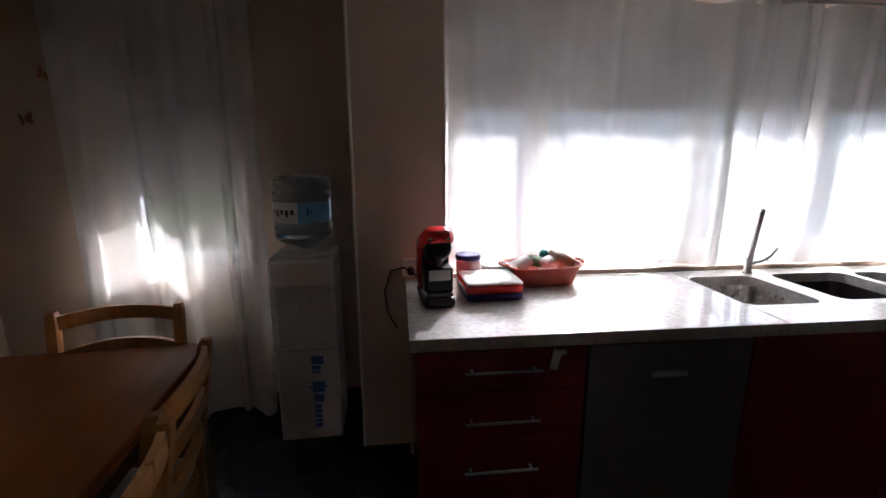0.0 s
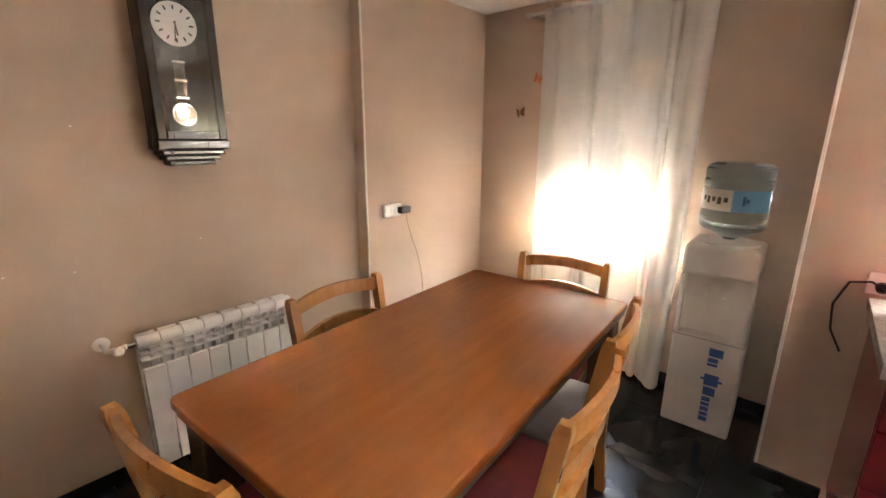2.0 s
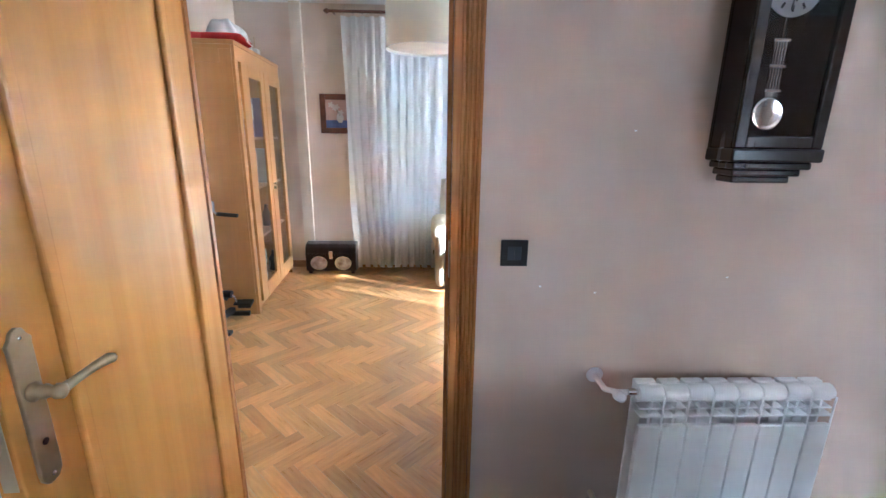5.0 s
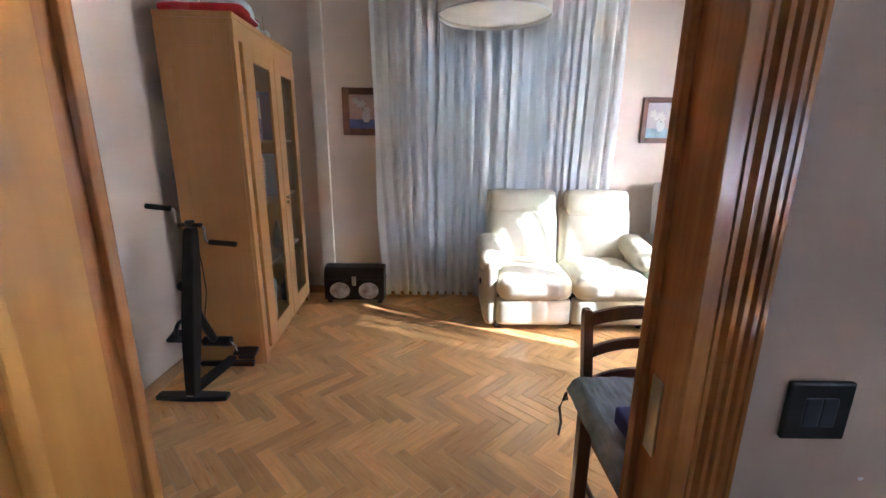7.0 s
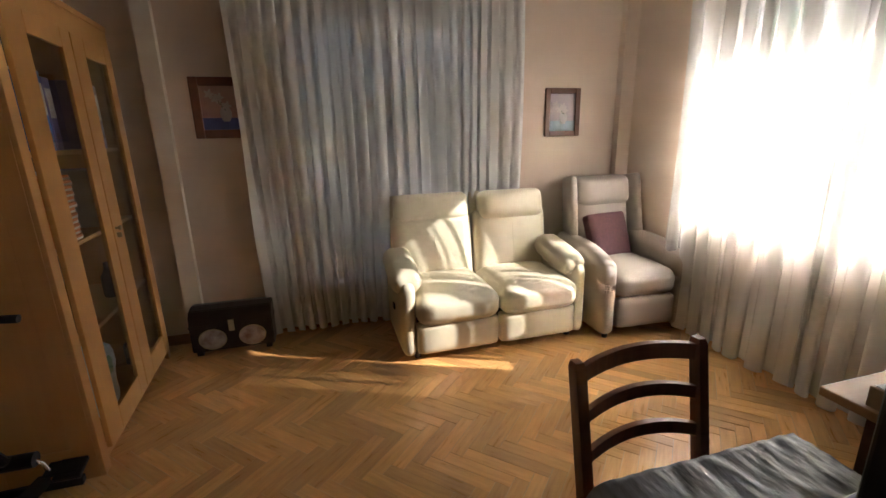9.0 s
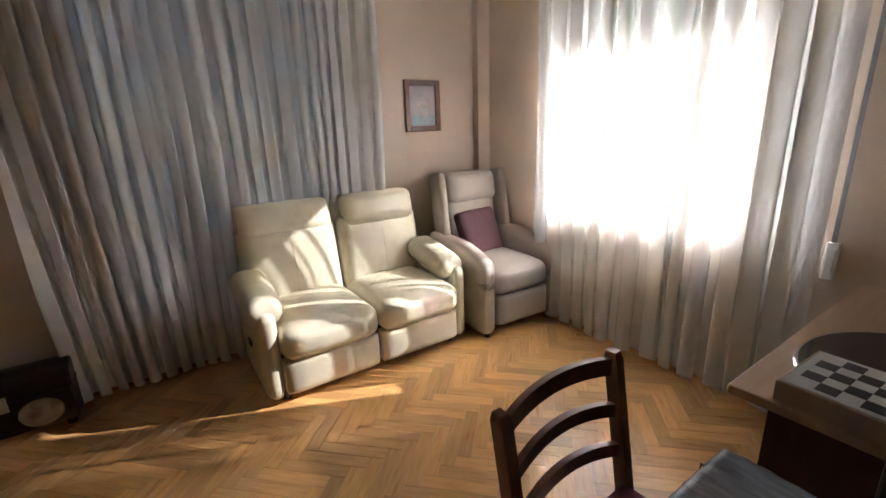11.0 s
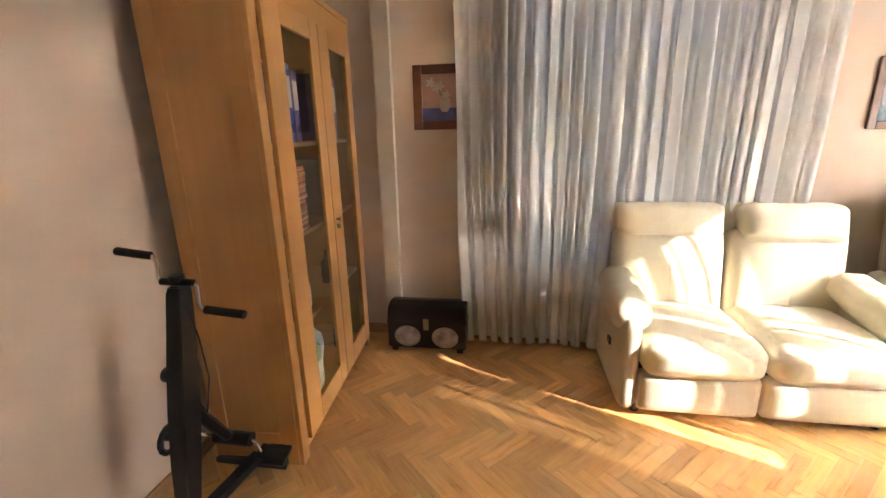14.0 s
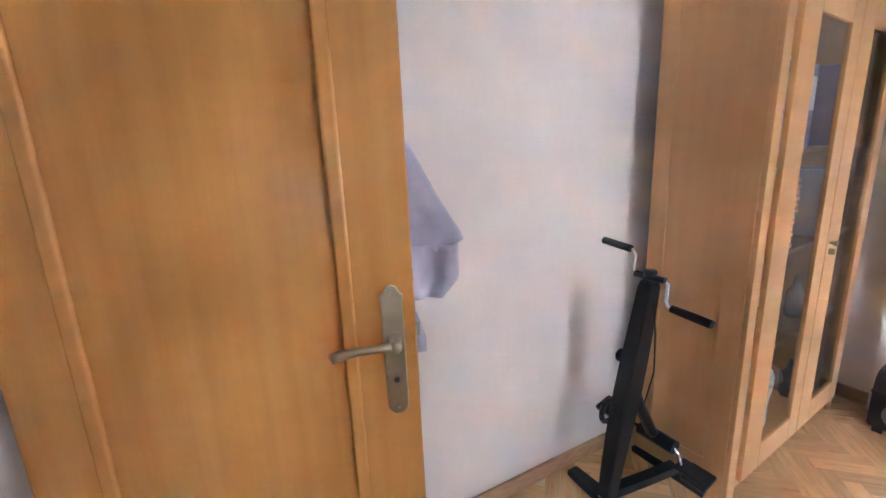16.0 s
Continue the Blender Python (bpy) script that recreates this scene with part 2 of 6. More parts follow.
def turned(bm, m):
    bmesh.ops.transform(bm, matrix=m, verts=bm.verts[:])
    return bm


def lathe(profile, n=24, bm=None, cap=True):
    """A turned body from (radius, height) pairs, round z."""
    b = bmesh.new()
    rings = []
    for r, z in profile:
        rings.append([b.verts.new((r * math.cos(a * 2 * math.pi / n), r * math.sin(a * 2 * math.pi / n), z)) for a in range(n)])
    for lo, hi in zip(rings, rings[1:]):
        for i in range(n):
            b.faces.new((lo[i], lo[(i + 1) % n], hi[(i + 1) % n], hi[i]))
    if cap:
        b.faces.new(rings[0][::-1])
        b.faces.new(rings[-1])
    bmesh.ops.recalc_face_normals(b, faces=b.faces[:])
    return join(bm, b)


def tube(points, r, n=10, bm=None):
    """A round bar along a line of points; r a number or one radius a point."""
    b = bmesh.new()
    pts = [Vector(p) for p in points]
    rings, up = [], Vector((0.13, 0.21, 0.97))
    for i, p in enumerate(pts):
        d = (pts[min(i + 1, len(pts) - 1)] - pts[max(i - 1, 0)]).normalized()
        s = d.cross(up)
        if s.length < 0.05:
            s = d.cross(Vector((1, 0, 0)))
        s.normalize()
        q = s.cross(d)
        rad = r if not isinstance(r, (list, tuple)) else r[i]
        rings.append([b.verts.new(p + rad * (math.cos(a * 2 * math.pi / n) * s + math.sin(a * 2 * math.pi / n) * q)) for a in range(n)])
    for lo, hi in zip(rings, rings[1:]):
        for i in range(n):
            b.faces.new((lo[i], lo[(i + 1) % n], hi[(i + 1) % n], hi[i]))
    b.faces.new(rings[0][::-1])
    b.faces.new(rings[-1])
    bmesh.ops.recalc_face_normals(b, faces=b.faces[:])
    return join(bm, b)


def strip(points, w, h, bm=None):
    """A bar of rectangular section (w across in plan, h upright) along points in plan order."""
    b = bmesh.new()
    pts = [Vector(p) for p in points]
    rings = []
    for i, p in enumerate(pts):
        d = pts[min(i + 1, len(pts) - 1)] - pts[max(i - 1, 0)]
        s = Vector((d.y, -d.x, 0)).normalized() * w / 2
        rings.append([b.verts.new(p + s * a + Vector((0, 0, h / 2 * c))) for a, c in ((-1, -1), (1, -1), (1, 1), (-1, 1))])
    for lo, hi in zip(rings, rings[1:]):
        for i in range(4):
            b.faces.new((lo[i], lo[(i + 1) % 4], hi[(i + 1) % 4], hi[i]))
    b.faces.new(rings[0][::-1])
    b.faces.new(rings[-1])
    bmesh.ops.recalc_face_normals(b, faces=b.faces[:])
    return join(bm, b)


def prism(outline, z0, z1, bm=None, bevel=0.0):
    """An outline in plan pulled up from z0 to z1."""
    b = bmesh.new()
    lo = [b.verts.new((x, y, z0)) for x, y in outline]
    hi = [b.verts.new((x, y, z1)) for x, y in outline]
    n = len(lo)
    b.faces.new(lo[::-1])
    b.faces.new(hi)
    for i in range(n):
        b.faces.new((lo[i], lo[(i + 1) % n], hi[(i + 1) % n], hi[i]))
    bmesh.ops.recalc_face_normals(b, faces=b.faces[:])
    if bevel:
        bmesh.ops.bevel(b, geom=b.edges[:], offset=bevel, segments=2, profile=0.5, affect="EDGES")
    return join(bm, b)


def pad(cx, cy, cz, sx, sy, sz, r, bulge=(0, 0, 0), n=9, bm=None, wrinkle=0.0, seed=0):
    """A stuffed, rounded block: half sizes from sx, sy, sz, corner radius r, outward swell of its faces."""
    b = bmesh.new()
    half = Vector((sx / 2, sy / 2, sz / 2))
    r = min(r, *half)
    cache = {}

    def vert(p):
        key = tuple(round(c, 4) for c in p)
        if key in cache:
            return cache[key]
        q = Vector([math.copysign(abs(c) ** 0.8, c) * h for c, h in zip(p, half)])
        inner = Vector([max(-(h - r), min(h - r, c)) for c, h in zip(q, half)])
        d = q - inner
        out = inner + d.normalized() * r if d.length > 1e-6 else q
        u = [1 - min(1, abs(c)) ** 2 for c in p]
        for a in range(3):
            k = u[(a + 1) % 3] * u[(a + 2) % 3]
            out[a] += bulge[a] * k * (1 if p[a] > 0.5 else -1 if p[a] < -0.5 else 0)
        if wrinkle:
            w = noise.noise_vector(Vector((out.x * 9 + seed, out.y * 9, out.z * 9)))
            out += w * wrinkle
        cache[key] = b.verts.new(out + Vector((cx, cy, cz)))
        return cache[key]

    t = [-1 + 2 * i / n for i in range(n + 1)]
    for a in range(3):
        for s in (-1, 1):
            for i in range(n):
                for j in range(n):
                    quad = []
                    for u, v in ((t[i], t[j]), (t[i + 1], t[j]), (t[i + 1], t[j + 1]), (t[i], t[j + 1])):
                        p = [0, 0, 0]
                        p[a], p[(a + 1) % 3], p[(a + 2) % 3] = s, u, v
                        quad.append(vert(p))
                    if len(set(quad)) == 4:
                        b.faces.new(quad if s > 0 else quad[::-1])
    return join(bm, b)


def wall_holes(axis, at0, at1, lo, hi, z0, z1, holes):
    """A wall between at0 and at1 (its thickness) from lo to hi, with rectangular openings (a0, a1, b0, b1) right through it."""
    cuts = sorted({lo, hi, *[h[0] for h in holes], *[h[1] for h in holes]})
    bm = None
    for a, b in zip(cuts, cuts[1:]):
        gaps = sorted((h[2], h[3]) for h in holes if h[0] <= a + 1e-6 and h[1] >= b - 1e-6)
        z = z0
        for g0, g1 in [*gaps, (z1, z1)]:
            if g0 > z + 1e-5:
                bm = box(at0, a, z, at1, b, g0, bm=bm) if axis == "x" else box(a, at0, z, b, at1, g0, bm=bm)
            z = max(z, g1)
    bmesh.ops.remove_doubles(bm, verts=bm.verts[:], dist=1e-5)
    return bm


def structure(name, bm, material, label, category):
    return tagged(part(name, bm, material), label, category, kind="structure")


# ---------------------------------------------------------------- the two rooms
KX, KS, KN, KE, KH = -2.185, -1.42, 1.83, 3.2, 2.235     # kitchen: west face, south, north, east, height
LX, LE, LS, LN, LH = -5.47, -2.25, -2.437, 1.62, 2.63    # living room
D0, D1, DH = -1.30, -0.483, 2.04                          # doorway between them
MIDX = -2.2175

structure("wall_kitchen_west", wall_holes("x", MIDX, KX, KS, 1.28, 0, 2.8, [(D0, D1, -0.01, DH)]), PAINT_K, "tan painted kitchen wall with a doorway to the parquet room", "wall")
structure("wall_living_east", wall_holes("x", LE, MIDX, KS - 0.1, LN + 0.25, 0, 2.8, [(D0, D1, -0.01, DH)]), PAINT_L, "beige painted wall with the doorway", "wall")
structure("wall_kitchen_step", box(MIDX, 1.28, 0, -2.10, 2.62, 2.8), PAINT_K, "tan painted wall standing a little proud, with a socket", "wall")
structure("wall_kitchen_alcove", wall_holes("y", 2.366, 2.62, -2.10, 0.06, 0, 2.8, [(-1.48, -0.80, 0.78, 2.10)]), PAINT_K, "tan painted alcove wall with a narrow window", "wall")
structure("wall_alcove_side", box(-0.19, KN + 0.25, 0, 0.06, 2.366, 2.8), PAINT_K, "tan painted side of the alcove", "wall")
structure("wall_kitchen_north", wall_holes("y", KN, KN + 0.25, -0.19, KE, 0, 2.8, [(0.20, 2.66, 0.90, 2.06)]), PAINT_K, "tan painted wall with a wide window over the worktop", "wall")
structure("wall_kitchen_east", box(KE, KS, 0, KE + 0.1, KN + 0.25, 2.8), PAINT_K, "tan painted kitchen wall", "wall")
structure("wall_kitchen_south", box(-2.12, KS - 0.1, 0, KE + 0.1, KS, 2.8), PAINT_K, "tan painted kitchen wall", "wall")
structure("wall_living_west", wall_holes("x", LX - 0.25, LX, LS, LN + 0.25, 0, 2.8, [(-1.10, 0.40, 0.30, 2.30)]), PAINT_L, "peach painted wall with a curtained window", "wall")
structure("wall_living_north", wall_holes("y", LN, LN + 0.25, LX, LE, 0, 2.8, [(-4.60, -3.20, 0.88, 2.32)]), PAINT_L, "peach painted wall with a sunny window", "wall")
structure("wall_living_south", box(LX - 0.25, LS - 0.1, 0, -2.02, LS, 2.8), PAINT_L, "plain beige painted wall", "wall")
structure("wall_living_recess", box(-2.12, LS, 0, -2.02, KS - 0.1, 2.8), PAINT_L, "beige painted wall beside the inner door", "wall")
structure("ceiling_kitchen", box(MIDX, KS - 0.1, KH, KE + 0.1, 2.62, KH + 0.08), CEIL, "white painted kitchen ceiling", "ceiling")
structure("ceiling_living", box(LX - 0.25, LS - 0.1, LH, MIDX, LN + 0.25, LH + 0.1), CEIL, "white painted ceiling", "ceiling")
structure("ceiling_recess", box(MIDX, LS - 0.1, LH, -2.02, KS - 0.1, LH + 0.1), CEIL, "white painted ceiling", "ceiling")
roof_slab = box(LX - 0.3, LS - 0.2, 2.82, KE + 0.2, 2.85, 2.95)
structure("roof", roof_slab, RENDER_W, "flat pale roof with a shading overhang", "roof")
structure("eave", box(-5.4, LN + 0.25, 2.40, -2.4, 2.50, 2.46), RENDER_W, "pale concrete eave over the window", "eave")

# chases, beads and skirtings
structure("pipe_chase_south", box(LX, -1.905, 0, LX + 0.05, -1.80, LH), mat("cream chase paint", (0.74, 0.66, 0.55), 0.6, vary=0.03), "pale boxed-in pipe in the corner", "trim")
structure("pipe_chase_north", box(LX, 1.50, 0, LX + 0.065, LN, LH), PAINT_L, "peach painted boxed-in pipe in the corner", "trim")
structure("corner_bead_step", tube([(-2.103, 1.283, 0.0), (-2.103, 1.283, KH)], 0.006, 8), BEAD, "white metal corner bead", "trim")
structure("corner_bead_window", tube([(0.196, KN - 0.003, 0.95), (0.196, KN - 0.003, KH)], 0.006, 8), BEAD, "white metal corner bead beside the window", "trim")
structure("corner_bead_alcove", tube([(-0.187, KN + 0.003, 0.0), (-0.187, KN + 0.003, KH)], 0.007, 8), BEAD, "white metal corner bead", "trim")


def skirting(name, x0, y0, x1, y1, h, material, label):
    structure(name, box(min(x0, x1), min(y0, y1), 0.0, max(x0, x1), max(y0, y1), h, 0.003, 1), material, label, "baseboard")


skirting("baseboard_kitchen_west", KX, -0.415, KX + 0.012, 1.28, 0.065, SKIRT_D, "black tile skirting")
skirting("baseboard_kitchen_return", KX + 0.012, 1.268, -2.10, 1.28, 0.065, SKIRT_D, "black tile skirting")
skirting("baseboard_kitchen_step", -2.10, 1.28, -2.088, 2.366, 0.065, SKIRT_D, "black tile skirting")
skirting("baseboard_alcove", -2.088, 2.354, -0.19, 2.366, 0.065, SKIRT_D, "black tile skirting")
skirting("baseboard_alcove_side", -0.202, KN - 0.012, -0.19, 2.354, 0.065, SKIRT_D, "black tile skirting")
skirting("baseboard_pillar", -0.19, KN - 0.012, 0.03, KN, 0.065, SKIRT_D, "black tile skirting")
skirting("baseboard_living_south", LX, LS, -2.12, LS + 0.014, 0.075, OAK_SK, "varnished oak skirting board")
skirting("baseboard_living_west", LX, -1.80, LX + 0.014, 1.50, 0.075, OAK_SK, "varnished oak skirting board")
skirting("baseboard_living_corner", LX, LS + 0.014, LX + 0.014, -1.905, 0.075, OAK_SK, "varnished oak skirting board")
skirting("baseboard_living_north", LX + 0.065, LN - 0.014, LE, LN, 0.075, OAK_SK, "varnished oak skirting board")
skirting("baseboard_living_east", LE - 0.014, -0.42, LE, LN - 0.014, 0.075, OAK_SK, "varnished oak skirting board")


# ---------------------------------------------------------------- windows, shutters and curtains
def window(name, x0, x1, z0, z1, y, n, label, turn=None, splits=None):
    """A framed window of n sashes in the plane y (or turned), each sash with its frame and pane."""
    w = thing(name, turn or Matrix(), label, "window")
    w["kind"] = "structure"
    f = 0.045
    bm = box(x0, y, z0, x0 + f, y + 0.06, z1)
    box(x1 - f, y, z0, x1, y + 0.06, z1, bm=bm)
    box(x0 + f, y, z0, x1 - f, y + 0.06, z0 + f, bm=bm)
    box(x0 + f, y, z1 - f, x1 - f, y + 0.06, z1, bm=bm)
    part("window_frame", bm, ALU, w)
    wd = (x1 - x0 - 2 * f) / n
    marks = [x0 + f, *(splits or [x0 + f + wd * k for k in range(1, n)]), x1 - f]
    for i in range(n):
        a, b = marks[i] + 0.003, marks[i + 1] - 0.003
        lo, hi = z0 + f + 0.003, z1 - f - 0.003
        bm = box(a, y + 0.008, lo, a + 0.05, y + 0.05, hi, 0.004)
        box(b - 0.05, y + 0.008, lo, b, y + 0.05, hi, 0.004, bm=bm)
        box(a + 0.05, y + 0.008, lo, b - 0.05, y + 0.05, lo + 0.05, 0.004, bm=bm)
        box(a + 0.05, y + 0.008, hi - 0.05, b - 0.05, y + 0.05, hi, 0.004, bm=bm)
        sash = part("sash", bm, ALU, w)
        pane = part("pane", box(a + 0.05, y + 0.026, lo + 0.05, b - 0.05, y + 0.030, hi - 0.05), PANE, sash)
        pane.visible_shadow = False
        if i == 0:
            part("window_handle", box(b - 0.035, y - 0.022, (lo + hi) / 2 - 0.06, b - 0.017, y + 0.008, (lo + hi) / 2 + 0.06, 0.005), ALU, sash, "white handle")
    return w


def shutter(name, x0, x1, z0, z1, y, label, turn=None, dots=True, every=2, slot=0.004, pitch=0.034, hole=0.012):
    """A lowered roller shutter of separate slats, with rows of light slots between some of them."""
    s = thing(name, turn or Matrix(), label, "shutter")
    s["kind"] = "structure"
    h, z, k = 0.045, z0, 0
    while z < z1 - 0.01:
        top = min(z + h, z1)
        bm = None
        if dots and k % every == every - 1:
            bm = box(x0, y, z + slot, x1, y + 0.01, top, bm=bm)
            x = x0
            while x < x1:
                e = min(x + pitch, x1)
                bm = box(x, y, z, e - hole, y + 0.01, z + slot, bm=bm)
                x = e
        else:
            bm = box(x0, y, z, x1, y + 0.01, top, 0.003, 1)
        part("slat", bm, GREY_SH, s)
        z, k = top, k + 1
    return s


window("window_1", 0.20, 2.66, 0.90, 2.06, KN + 0.115, 4, "white framed sliding kitchen window over the worktop", splits=[0.63, 1.42, 2.0])
window("window_2", -1.48, -0.80, 0.78, 2.10, 2.366 + 0.09, 1, "narrow white framed window in the alcove")
window("window_3", -4.60, -3.20, 0.88, 2.32, LN + 0.13, 2, "white framed living room window in full sun")
WEST = Matrix.Translation((LX, 0, 0)) @ Matrix.Rotation(radians(90), 4, "Z")
window("window_4", -1.10, 0.40, 0.30, 2.30, 0.13, 2, "white framed window behind the pleated curtain", WEST)
shutter("roller_shutter_1", 0.20, 2.66, 1.612, 2.06, KN + 0.20, "grey roller shutter two thirds raised with light slots")
shutter("roller_shutter_2", -1.48, -0.80, 1.21, 2.10, 2.366 + 0.14, "grey roller shutter lowered halfway", dots=False)
shutter("roller_shutter_4", -1.10, 0.40, 0.30, 2.30, 0.205, "grey roller shutter closed, points of light between its slats", WEST, every=1, slot=0.006, pitch=0.040, hole=0.014)


def curtain(name, x0, x1, z0, z1, y, folds, depth, material, label, seed, top="plain", turn=None, flare=0.0, parts_gap=(), pinch=1.0, group="", wrap=0.35, sway=0.0, sway_len=0.34, uneven=0.45):
    """A hanging curtain: a sheet gathered in uneven folds that deepen and wander downwards, hemmed below."""
    th = thing(name, turn or Matrix(), label, "curtain", group)
    rnd = random.Random(seed)
    panels = list(zip((x0, *parts_gap), (*[g + 0.015 for g in parts_gap], x1)))
    for which, (a, b) in enumerate(panels):
        nx, nz = max(60, int((b - a) * 190)), 40
        ph = [rnd.uniform(0, 6.28) for _ in range(6)]
        share = folds * (b - a) / (x1 - x0)
        bm = bmesh.new()
        grid = []
        for j in range(nz + 1):
            v = j / nz
            row = []
            for i in range(nx + 1):
                u = i / nx
                s = u + 0.078 * uneven * math.sin(2 * math.pi * 1.7 * u + ph[0]) + 0.044 * uneven * math.sin(2 * math.pi * 4.3 * u + ph[1]) + 0.012 * (1 - v) * math.sin(7 * u + 2.5 * v + ph[2])
                amp = depth * (1 - uneven + uneven * math.sin(2 * math.pi * 2.3 * u + ph[3]) ** 2) * (pinch + (1 - pinch) * min(1, (1 - v) * 2.2))
                off = amp * math.sin(2 * math.pi * share * s) + 0.35 * amp * math.sin(2 * math.pi * share * 2.17 * s + ph[4])
                off += sway * math.sin(2 * math.pi * (a + (b - a) * u) / sway_len + ph[0]) * (0.6 + 0.4 * math.sin(3.1 * u + ph[2])) * (1 - 0.5 * v)
                off += 0.012 * math.sin(5 * v + 9 * u + ph[5])
                x = a + (b - a) * u - wrap * amp * math.sin(4 * math.pi * share * s) + flare * (u - 0.5) * (1 - v) ** 1.5 + 0.004 * math.sin(30 * u + ph[1])
                hem = 0.012 * math.sin(2 * math.pi * share * s + 1.0) if j == 0 else 0
                row.append(bm.verts.new((x, y + off, z0 + (z1 - z0) * v + max(0, hem))))
            grid.append(row)
        for j in range(nz):
            for i in range(nx):
                bm.faces.new((grid[j][i], grid[j][i + 1], grid[j + 1][i + 1], grid[j + 1][i]))
        part("panel", bm, material[which] if isinstance(material, tuple) else material, th, smooth=True)
    return th


curtain("kitchen_curtain", 0.215, 1.455, 0.905, 2.035, KN + 0.005, 5.0, 0.014, SHEER_K, "white sheer kitchen curtain glowing in the sun", 3, flare=0.02, sway=0.048, sway_len=0.42)
curtain("kitchen_curtain", 1.445, 2.64, 0.905, 2.035, KN + 0.005, 8.5, 0.026, SHEER_K, "white sheer kitchen curtain glowing in the sun", 5, flare=0.02, sway=0.042, sway_len=0.33)
part_rod = tagged(part("curtain_rod", tube([(0.2, KN + 0.005, 2.045), (2.66, KN + 0.005, 2.045)], 0.009, 10), ALU_D), "thin metal curtain rod over the kitchen window", "curtain rod")

ac = curtain("alcove_curtain", -1.585, -0.665, 0.02, 2.165, 2.255, 5.0, 0.022, SHEER_A, "white sheer eyelet curtain, its lower part in sun", 11, flare=-0.06, sway=0.045, sway_len=0.40)
ar = thing("eyelet_rod", Matrix(), "brushed metal curtain rod with rings", "curtain rod")
part("rod", tube([(-1.66, 2.205, 2.13), (-0.70, 2.205, 2.13)], 0.010, 12), ALU_D, ar)
for i in range(7):
    ring = bmesh.new()
    a0 = -1.50 + 0.115 * i
    ring = tube([(a0, 2.205 + 0.012 * math.cos(k * math.pi / 8), 2.13 + 0.026 * math.sin(k * math.pi / 8)) for k in range(17)], 0.007, 6)
    part("eyelet", ring, ALU_D, ar)
for x in (-1.66, -0.70):
    part("finial", lathe([(0.004, -0.02), (0.016, -0.012), (0.018, 0.0), (0.014, 0.012), (0.004, 0.018)], 14), ALU_D, ar, m=pose(x, 2.205, 2.13, 0, 90, 0))
    part("bracket", box(x - 0.006 if x > -1 else x + 0.02, 2.205, 2.124, x + 0.006 if x > -1 else x + 0.032, 2.366, 2.136), ALU_D, ar)

curtain("living_curtain", -4.755, -3.13, 0.02, 2.50, 1.50, 14, 0.034, (SHEER, SHEER_R), "white sheer curtain with the sun shining through", 21, parts_gap=(-3.755,), flare=0.06, wrap=0.95, uneven=0.25)
tagged(part("curtain_rail", box(-4.75, 1.475, 2.50, -3.1, 1.525, 2.53, 0.004), WHITE), "white curtain rail over the sunny window", "curtain rail")
WCUR = Matrix.Translation((-5.385, 0, 0)) @ Matrix.Rotation(radians(90), 4, "Z")
curtain("pleated_curtain", -1.40, 0.63, 0.03, 2.50, 0.0, 21, 0.039, SHEER_W, "long white pleated curtain reaching the floor", 33, turn=WCUR, pinch=0.65, flare=-0.12, uneven=0.2, wrap=0.5)
cr = thing("curtain_pole", Matrix(), "brown wooden curtain pole with rings", "curtain pole")
part("pole", tube([(-5.385, -1.52, 2.545), (-5.385, 0.72, 2.545)], 0.014, 12), GOLDW, cr)
for i in range(24):
    y = -1.38 + i * 0.0865
    part("ring", tube([(-5.385 + 0.02 * math.cos(k * math.pi / 6), y, 2.545 + 0.02 * math.sin(k * math.pi / 6)) for k in range(13)], 0.003, 6), GOLDW, cr)
for y in (-1.54, 0.74):
    part("finial", lathe([(0.006, -0.025), (0.022, -0.012), (0.024, 0.004), (0.012, 0.022), (0.003, 0.03)], 14), GOLDW, cr, m=pose(-5.385, y, 2.545, 90, 0, 0))
for y in (-1.48, 0.68):
    part("bracket", box(LX, y - 0.008, 2.53, -5.385, y + 0.008, 2.56), GOLDW, cr)

# ---------------------------------------------------------------- doorway and doors
dw = thing("door_frame", Matrix(), "varnished pine door frame with fluted casing", "door frame")
dw["kind"] = "structure"


def fluted(y0, y1, x0, side, z1, proud=0.022):
    """A fluted casing board from y0 to y1 that stands proud of the plane x0 on the given side."""
    n, out = 5, []
    w = (y1 - y0) / n
    for i in range(n):
        d = proud - 0.004 * (abs(i - 2) == 2)
        out += [(y0 + w * i + 0.001, d - 0.006), (y0 + w * (i + 0.28), d), (y0 + w * (i + 0.72), d), (y0 + w * (i + 1) - 0.001, d - 0.006)]
    outline = [(x0 + side * d, y) for y, d in out] + [(x0, y1), (x0, y0)]
    return prism(outline, 0.0, z1)


part("casing", fluted(D1, D1 + 0.066, KX, 1, DH + 0.09, 0.045), CASING, dw)
part("casing", fluted(D0 - 0.06, D0, KX, 1, DH + 0.09, 0.045), CASING, dw)
part("head_casing", box(KX, D0, DH, KX + 0.045, D1, DH + 0.09, 0.004), CASING, dw)
part("casing", fluted(D1, D1 + 0.092, LE, -1, DH + 0.09), CASING, dw)
part("casing", fluted(D0 - 0.092, D0, LE, -1, DH + 0.09), CASING, dw)
part("head_casing", box(LE - 0.022, D0, DH, LE, D1, DH + 0.09, 0.004), CASING, dw)
part("jamb_lining", box(LE - 0.018, D1 - 0.022, 0, KX + 0.041, D1 + 0.002, DH, 0.003), CASING, dw)
part("jamb_lining", box(LE - 0.018, D0 - 0.002, 0, KX + 0.018, D0 + 0.022, DH, 0.003), CASING, dw)
